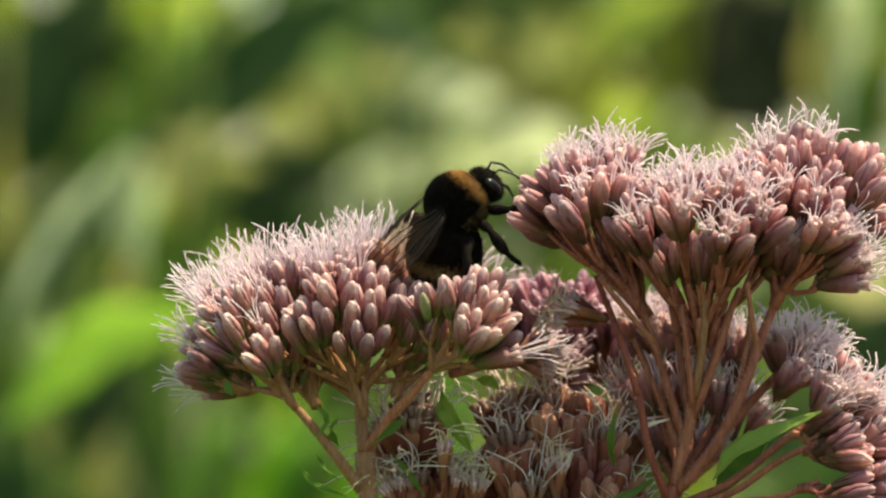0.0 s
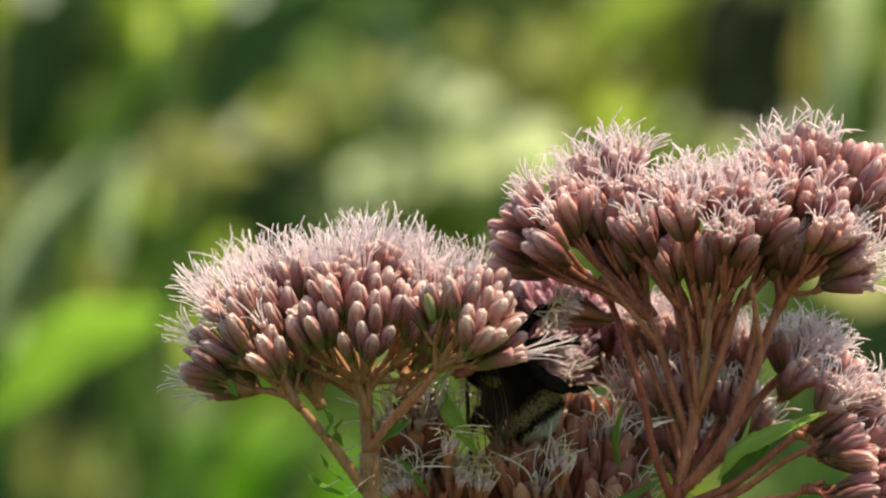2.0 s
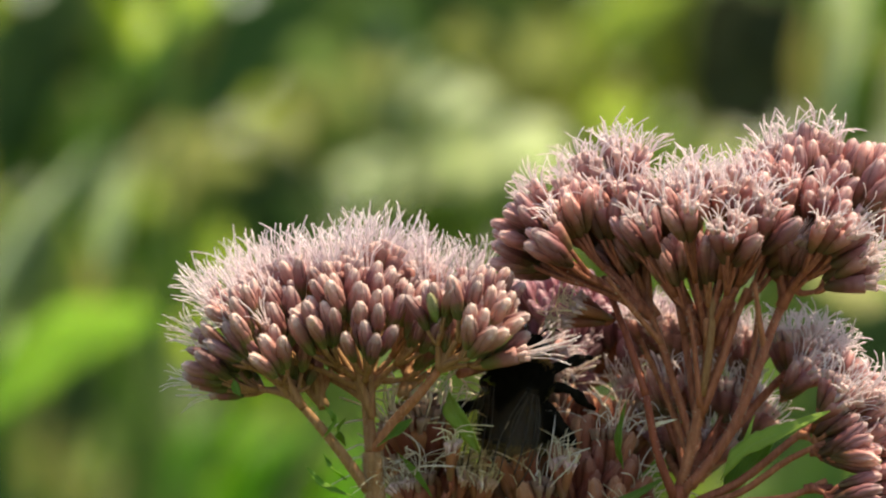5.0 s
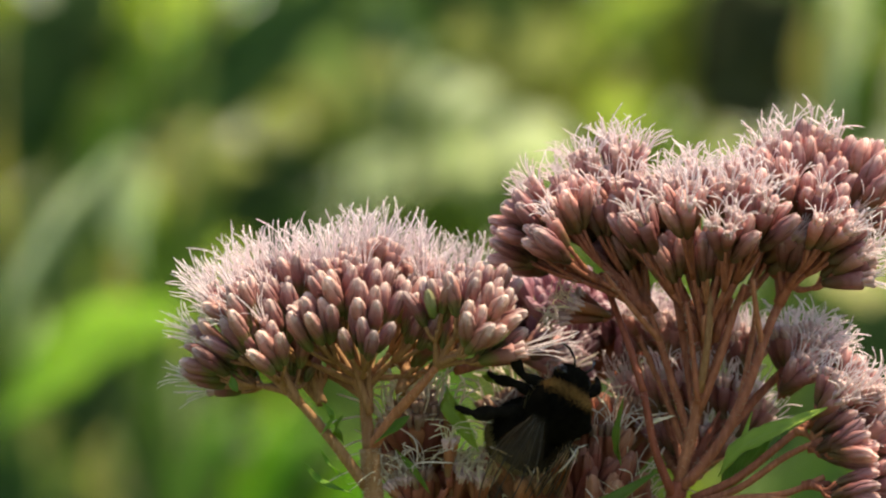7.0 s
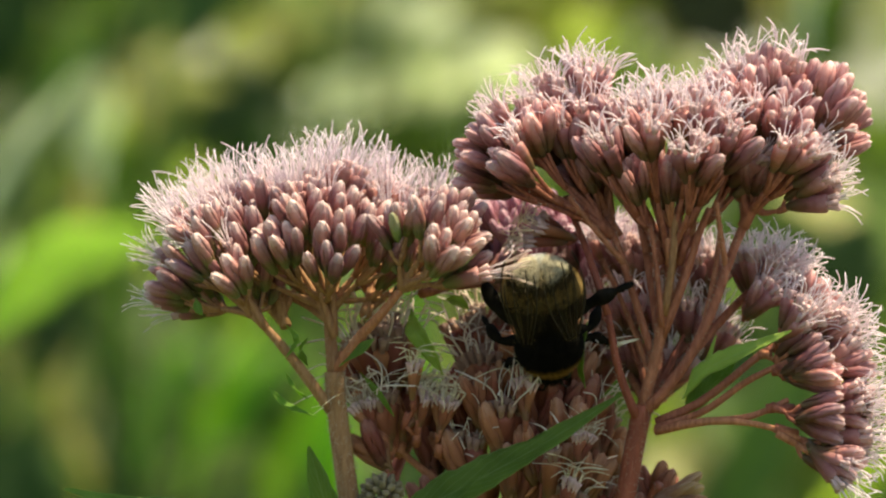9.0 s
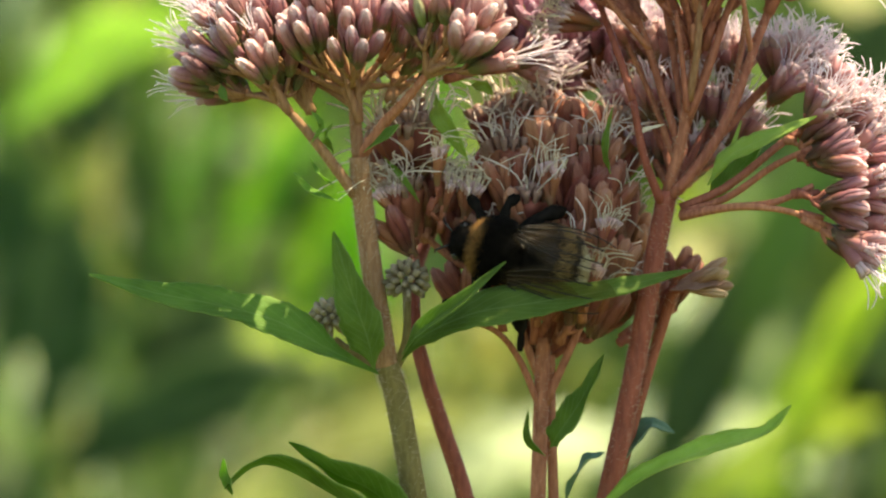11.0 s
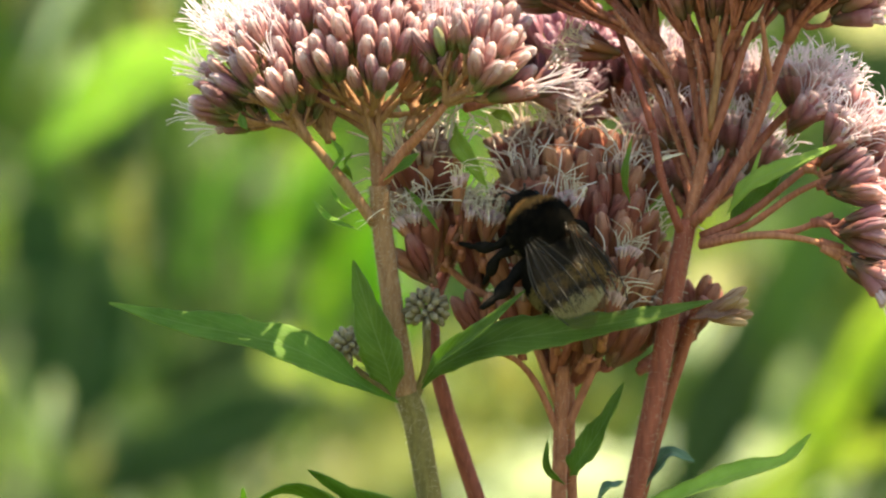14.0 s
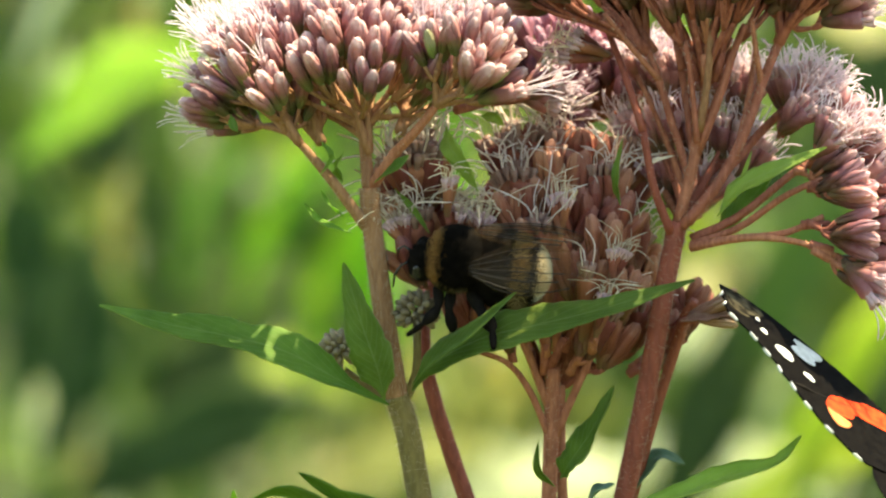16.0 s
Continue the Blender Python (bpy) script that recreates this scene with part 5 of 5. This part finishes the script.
def fly_bee():
    rows = [  # seconds, x, y, d, ahead, back, degrees by which the abdomen curls under
        (0.0, 808, 360, 45, (0.6, 0.0, 0.66), (-0.7, -0.5, 0.5), 38),
        (0.2, 834, 400, 45, (0.5, 0.1, 0.75), (-0.6, -0.65, 0.4), 30),
        (0.5, 848, 420, 30, (0.0, 0.1, 0.97), (-0.5, -0.82, 0.2), 32),
        (0.8, 850, 426, 30, (-0.05, 0.08, 0.98), (-0.5, -0.82, 0.15), 30),
        (1.0, 853, 438, 30, (-0.1, 0.06, 0.98), (-0.5, -0.84, 0.1), 30),
        (1.2, 862, 555, 60, (-0.05, 0.25, 0.93), (-0.75, -0.6, 0.1), 30),
        (1.5, 866, 630, 70, (-0.1, 0.35, 0.9), (-0.85, -0.45, 0.1), 38),
        (2.0, 864, 632, 70, (-0.1, 0.35, 0.9), (-0.85, -0.45, 0.1), 38),
        (3.0, 870, 634, 70, (-0.08, 0.35, 0.9), (-0.85, -0.45, 0.1), 36),
        (4.2, 878, 640, 70, (-0.05, 0.32, 0.92), (-0.85, -0.5, 0.1), 36),
        (5.2, 920, 680, 30, (0.35, 0.2, 0.85), (-0.2, -0.95, 0.0), 40),
        (6.4, 988, 734, -40, (0.64, 0.0, 0.74), (0.4, -0.8, -0.35), 62),
        (6.7, 990, 734, -40, (0.6, 0.0, 0.78), (0.4, -0.8, -0.3), 62),
        (7.0, 978, 734, -40, (0.5, 0.0, 0.85), (0.3, -0.88, -0.2), 55),
        (7.3, 1005, 738, -40, (0.65, 0.0, 0.72), (0.4, -0.8, -0.35), 60),
        (7.5, 1046, 750, -50, (0.76, 0.0, 0.6), (0.45, -0.72, -0.5), 60),
        (7.7, 1062, 752, -50, (0.85, 0.05, 0.45), (0.3, -0.65, -0.62), 42),
        (8.0, 1076, 750, -60, (0.93, 0.1, 0.2), (0.15, -0.4, -0.88), 22),
        (8.3, 1080, 754, -60, (0.95, 0.1, 0.12), (0.1, -0.4, -0.9), 18),
        (8.6, 1080, 756, -60, (0.95, 0.12, 0.0), (0.0, -0.55, -0.82), 14),
        (8.8, 1058, 752, -60, (0.75, 0.25, -0.6), (0.1, -0.95, -0.2), 5),
        (9.0, 1026, 754, -60, (0.12, 0.5, -0.85), (0.08, -0.88, -0.5), 0),
        (9.2, 988, 772, -60, (-0.22, 0.48, -0.85), (0.0, -0.88, -0.48), 0),
        (9.4, 946, 776, -60, (-0.52, 0.38, -0.76), (-0.05, -0.92, -0.3), 0),
        (9.5, 943, 765, -60, (-0.62, 0.32, -0.7), (-0.05, -0.95, -0.3), 0),
        (9.6, 913, 818, -60, (-0.85, 0.2, -0.48), (0.0, -0.95, -0.25), 2),
        (9.7, 895, 985, -50, (-0.95, 0.0, -0.2), (0.0, -0.88, -0.4), 18),
        (9.8, 875, 972, -50, (-0.96, 0.0, -0.1), (0.0, -0.88, -0.42), 22),
        (9.9, 908, 1005, -50, (-0.96, 0.0, -0.05), (0.0, -0.88, -0.42), 24),
        (10.0, 936, 1004, -50, (-0.96, 0.0, 0.0), (0.0, -0.88, -0.42), 25),
        (10.1, 909, 1006, -50, (-0.96, 0.0, 0.0), (0.0, -0.88, -0.4), 25),
        (10.2, 890, 1000, -70, (-0.96, 0.0, 0.05), (0.0, -0.9, -0.35), 24),
        (11.2, 888, 962, -85, (-0.9, 0.1, 0.25), (0.05, -0.95, 0.1), 12),
        (12.3, 888, 932, -85, (-0.85, 0.2, 0.42), (0.1, -0.85, 0.5), 4),
        (12.6, 883, 928, -85, (-0.84, 0.2, 0.44), (0.1, -0.85, 0.5), 4),
        (13.0, 884, 918, -85, (-0.8, 0.2, 0.5), (0.1, -0.85, 0.5), 4),
        (13.4, 924, 900, -85, (-0.48, 0.42, 0.76), (0.12, -0.86, 0.48), 6),
        (13.8, 936, 884, -85, (-0.44, 0.44, 0.78), (0.12, -0.86, 0.48), 8),
        (14.0, 932, 876, -85, (-0.46, 0.42, 0.77), (0.12, -0.86, 0.48), 8),
        (14.2, 840, 890, -85, (-0.9, 0.1, 0.35), (0.05, -0.83, 0.53), 4),
        (14.5, 792, 908, -85, (-0.97, 0.06, 0.18), (0.03, -0.8, 0.58), 2),
        (15.0, 794, 920, -85, (-0.98, 0.06, 0.12), (0.03, -0.8, 0.58), 2),
        (15.5, 795, 923, -85, (-0.98, 0.06, 0.1), (0.03, -0.8, 0.58), 2),
        (16.0, 800, 925, -85, (-0.98, 0.06, 0.1), (0.03, -0.8, 0.58), 2),
    ]
    walk(bee, [(t, facing_pose(P(x, y, d), a, b)) for t, x, y, d, a, b, _ in rows])
    waist = Matrix.Translation(V((-2.0, 0, -0.9)) * MM)
    walk(ABDOMEN, [(r[0], waist @ Matrix.Rotation(radians(-r[6]), 4, "Y") @ waist.inverted()) for r in rows])


# ---- butterfly: black wings with white spots and a red band ----
def wing_colours(name, dark):
    return material(name, dark, rough=0.9, gloss=0.02, scale=900, bump=0.4, spread=0.05, fine=6)


BW_BLACK = wing_colours("black_scales", [(0.3, (0.0025, 0.002, 0.002)), (0.7, (0.007, 0.006, 0.005))])
BW_BROWN = wing_colours("brown_scales", [(0.38, (0.006, 0.005, 0.004)), (0.62, (0.1, 0.085, 0.05))])
BW_WHITE = wing_colours("white_scales", [(0.3, (0.5, 0.5, 0.46)), (0.7, (0.75, 0.75, 0.7))])
BW_RED = wing_colours("red_scales", [(0.3, (0.48, 0.03, 0.012)), (0.7, (0.64, 0.08, 0.022))])
BW_ORANGE = wing_colours("orange_scales", [(0.3, (0.6, 0.13, 0.05)), (0.7, (0.7, 0.28, 0.1))])
HX, HY = 1740.0, 775.0        # the wing's hinge on the plan of its open pose


def plate(outline, y0, y1):
    """A thin flat piece with an outline in plan steps from the hinge."""
    s = Shape()
    s.flat = True
    n = len(outline)
    for y in (y0, y1):
        for x, z in outline:
            s.v.append(V(((x - HX) * S, y * S, (HY - z) * S)))
    s.face(tuple(range(n)))
    s.face(tuple(reversed(range(n, 2 * n))))
    for i in range(n):
        j = (i + 1) % n
        s.face((i, n + i, n + j, j))
    return s


def smooth_loop(pts, steps=4):
    out = []
    n = len(pts)
    for i in range(n):
        p0, p1, p2, p3 = (V((*pts[(i + k - 1) % n], 0)) for k in range(4))
        for j in range(steps):
            t = j / steps
            q = 0.5 * ((2 * p1) + (p2 - p0) * t + (2 * p0 - 5 * p1 + 4 * p2 - p3) * t * t + (3 * p1 - p0 - 3 * p2 + p3) * t ** 3)
            out.append((q.x, q.y))
    return out


def oval(cx, cy, rx, ry, a=0.0, n=16):
    out = []
    for i in range(n):
        t = 2 * math.pi * i / n
        w = 1 + 0.08 * math.sin(3 * t)
        x, y = rx * math.cos(t) * w, ry * math.sin(t) * w
        out.append((cx + x * math.cos(a) - y * math.sin(a), cy + x * math.sin(a) + y * math.cos(a)))
    return out


EDGE = [(1232, 654), (1238, 676), (1236, 690), (1245, 705), (1243, 722), (1252, 738), (1275, 748), (1300, 756), (1318, 770), (1332, 782), (1345, 792), (1362, 806), (1372, 826), (1390, 838), (1404, 856), (1418, 872), (1440, 886), (1462, 906), (1490, 918), (1520, 934), (1560, 940)]
FORE = [(1272, 636), (1340, 632), (1420, 638), (1500, 650), (1580, 672), (1680, 720), (1740, 765), (1740, 785), (1660, 860), (1600, 920)]


def fore_wing(owner):
    w = part("forewing", plate(EDGE[::-1] + smooth_loop(FORE, 1), 1.5, -1.5), BW_BLACK, owner, "black forewing with white spots and red band")
    for nm, out, mat in (
            ("white_patch", smooth_loop([(1402, 655), (1458, 650), (1462, 668), (1448, 684), (1446, 706), (1424, 714), (1400, 706), (1394, 692), (1406, 676)]), BW_WHITE),
            ("white_spot", oval(1378, 741, 21, 17, 0.4), BW_WHITE), ("white_spot", oval(1433, 766, 13, 9, 0.2), BW_WHITE), ("white_spot", oval(1332, 714, 8, 8), BW_WHITE), ("white_spot", oval(1317, 686, 5, 6), BW_WHITE),
            ("red_band", smooth_loop([(1640, 690), (1568, 706), (1536, 734), (1504, 756), (1480, 780), (1472, 808), (1474, 830), (1506, 826), (1530, 808), (1538, 782), (1570, 772), (1640, 740)]), BW_RED),
            ("orange_patch", smooth_loop([(1474, 831), (1482, 856), (1500, 870), (1522, 850), (1526, 830), (1500, 828)]), BW_ORANGE),
            ("brown_tip", smooth_loop([(1240, 656), (1272, 642), (1310, 640), (1330, 654), (1322, 672), (1300, 690), (1296, 706), (1266, 712), (1250, 700), (1246, 678)]), BW_BROWN)):
        part(nm, plate(out, 2.2, -2.2), mat, w)
    for a, b in zip(EDGE[1:-1:2], EDGE[2::2]):
        part("white_fringe", plate(oval((a[0] + b[0]) / 2, (a[1] + b[1]) / 2, 10, 1.8, math.atan2(b[1] - a[1], b[0] - a[0]), 10), 2.0, -2.0), BW_WHITE, w)
    return w


butterfly = tagged(new("butterfly"), "black butterfly with white wing spots and red bands, fluttering", "butterfly")
butterfly.empty_display_size = 0.002
LEFT_WING = fore_wing(butterfly)
HIND = smooth_loop([(1740, 790), (1660, 820), (1600, 870), (1575, 940), (1600, 1010), (1660, 1050), (1715, 1030), (1750, 930)], 3)
part("hindwing", plate(HIND, 4, 2), BW_BLACK, butterfly, "black hindwing")
RIGHT_WING = copy_thing(LEFT_WING, Matrix.Rotation(radians(150), 4, "Z"))
RIGHT_WING.parent = butterfly
part("body", Shape().ball(V((8 * S, 0, -60 * S)), (26 * S, 26 * S, 190 * S), 12, 14), FUR_BLACK, butterfly, "dark furry body")
part("head", Shape().ball(V((8 * S, 0, 150 * S)), (24 * S, 24 * S, 28 * S), 12, 10), FUR_BLACK, butterfly)
FEELERS = [part("antenna", Shape().tube([V((8 * S + sx * 8 * S, 0, 165 * S)), V((sx * 90 * S, 0, 300 * S)), V((sx * 170 * S, 0, 470 * S)), V((sx * 182 * S, 0, 500 * S)), V((sx * 190 * S, 0, 525 * S))], [2.2 * S, 2 * S, 3 * S, 6.5 * S, 3 * S], 6), FUR_BLACK, butterfly, "thin clubbed antenna") for sx in (-1, 1)]


def fly_butterfly():
    def at(t, x, y, roll, twist, d=-120):
        # the wing tip's place on the plan, the turn in the lens's plane and the beat about the wing's length
        ax = V((-508, 0, 116)).normalized()
        a = radians(roll)
        hx, hy = x + 508 * math.cos(a) - 121 * math.sin(a), y + 508 * math.sin(a) + 121 * math.cos(a)
        m = Matrix.Translation(P(hx, hy, d)) @ Matrix.Rotation(a, 4, "Y") @ Matrix.Rotation(radians(twist), 4, ax)
        return t, m
    walk(butterfly, [
        at(0.0, 2100, 950, 40, 30), at(7.2, 2000, 950, 40, 30), at(7.4, 1600, 950, 40, 35), at(7.5, 1422, 862, 42, 35), at(7.6, 1500, 823, 42, 38), at(7.7, 1538, 810, 42, 38), at(7.85, 1700, 820, 44, 36),
        at(8.0, 1495, 834, 42, 20, -240), at(8.1, 1434, 849, 40, 20, -240), at(8.2, 1461, 846, 42, 20, -240), at(8.3, 1450, 851, 42, 20, -240), at(8.4, 1480, 845, 42, 20, -240), at(8.5, 1552, 825, 44, 20, -240), at(8.6, 1594, 820, 48, 32), at(8.8, 1900, 780, 45, 30),
        at(10.5, 2100, 950, 30, 30), at(12.6, 2000, 950, 40, 40), at(12.95, 1720, 960, 50, 50), at(13.1, 1480, 985, 54, 58), at(13.25, 1750, 960, 50, 50), at(14.0, 2000, 1050, 20, 20),
        at(14.8, 1700, 1100, 10, 10), at(15.0, 1214, 1120, 0, 0), at(15.12, 1600, 1000, 30, 30), at(15.3, 1800, 950, 40, 45), at(15.42, 1620, 940, 40, 60), at(15.5, 1461, 900, 40, 66), at(15.6, 1440, 890, 40, 66), at(15.7, 1425, 880, 40, 66),
        at(15.8, 1350, 945, 40, 66), at(15.9, 1331, 953, 36, 70), at(16.0, 1272, 972, 28, 71)])
    # the near wing beats back over the body, then forward again
    z = lambda a: Matrix.Rotation(radians(a), 4, "Z")
    walk(LEFT_WING, [(0, z(0)), (15.2, z(0)), (15.35, z(-50)), (15.5, z(-88)), (15.7, z(-88)), (15.8, z(-62)), (15.9, z(0)), (16, z(0))])
    root = Matrix.Translation(V((0, 0, 160 * S)))
    walk(FEELERS[0], [(t, root @ Matrix.Rotation(radians(a), 4, "Y") @ root.inverted()) for t, a in ((0, 0), (15.2, 0), (15.4, -50), (15.6, -95), (16, -95))])


# ---- gnat ----
gnat = tagged(new("gnat"), "tiny dark gnat hovering over the flowers", "insect")
gnat.empty_display_size = 0.001
part("body", Shape().ball(V((0, 0, 0)), (0.36 * MM, 0.13 * MM, 0.15 * MM), 10, 8).ball(V((0.4 * MM, 0, 0.02 * MM)), 0.12 * MM, 8, 6), SHELL, gnat, "slim dark body")
for sy in (-1, 1):
    part("wing", Shape().blade([V((0.1, sy * 0.1, 0.1)) * MM, V((-0.2, sy * 0.3, 0.35)) * MM, V((-0.5, sy * 0.4, 0.45)) * MM], 0.22 * MM, (0.3, 0, 1), thick=0.00001, steps=8, across=3), WING, gnat, "clear wing")


def fly_gnat():
    rows = [(0, 2300, -300), (8.6, 2200, -250), (9.1, 1800, 20), (9.2, 1600, 150), (9.3, 1537, 208), (9.4, 1521, 197), (9.5, 1538, 219), (9.6, 1474, 188), (9.7, 1553, 208), (9.8, 1581, 229), (9.95, 1760, 60), (10.4, 2100, -200), (16, 2300, -300)]
    walk(gnat, [(t, facing_pose(P(x, y, -40), (math.cos(t * 0.9), 0.3, 0.75), (-0.3, -0.2, 0.9))) for t, x, y in rows])


# ---- movement ----
def bend_head():
    """The bee's weight pulls the near tuft of the tall plant; it springs back when she leaves."""
    root = P(1140, 560, 0)
    here = Matrix.Translation(root)
    walk(B_LEFT, [(t, here @ Matrix.Rotation(radians(a), 4, "Y") @ here.inverted()) for t, a in ((0, 18), (0.2, 14), (0.5, 10), (0.8, 9), (1.0, 7), (1.2, 0), (1.35, -1.5), (1.6, 0), (16, 0))])


def drop_leaf():
    """The long leaf is held up among the florets until the bee steps on it and it drops."""
    here = Matrix.Translation(P(722, 1160, -20))
    walk(LONG_LEAF, [(t, here @ Matrix.Rotation(radians(a), 4, "Y") @ here.inverted()) for t, a in (
        (0, -18.5), (4.2, -18.5), (6.4, -19), (8.4, -20), (9.4, -19), (9.6, -19), (9.7, -6), (9.8, -3), (9.9, 3), (10.0, 5), (10.1, 4.5), (10.2, 0.5), (10.5, -0.5), (12.3, 0), (14.0, 0), (14.25, -3.2), (14.5, -3.4), (15.5, -4.3), (16, -4.6))])


def motions():
    bend_head()
    drop_leaf()
    sway_weeds()
    fly_bee()
    fly_butterfly()
    fly_gnat()


motions()
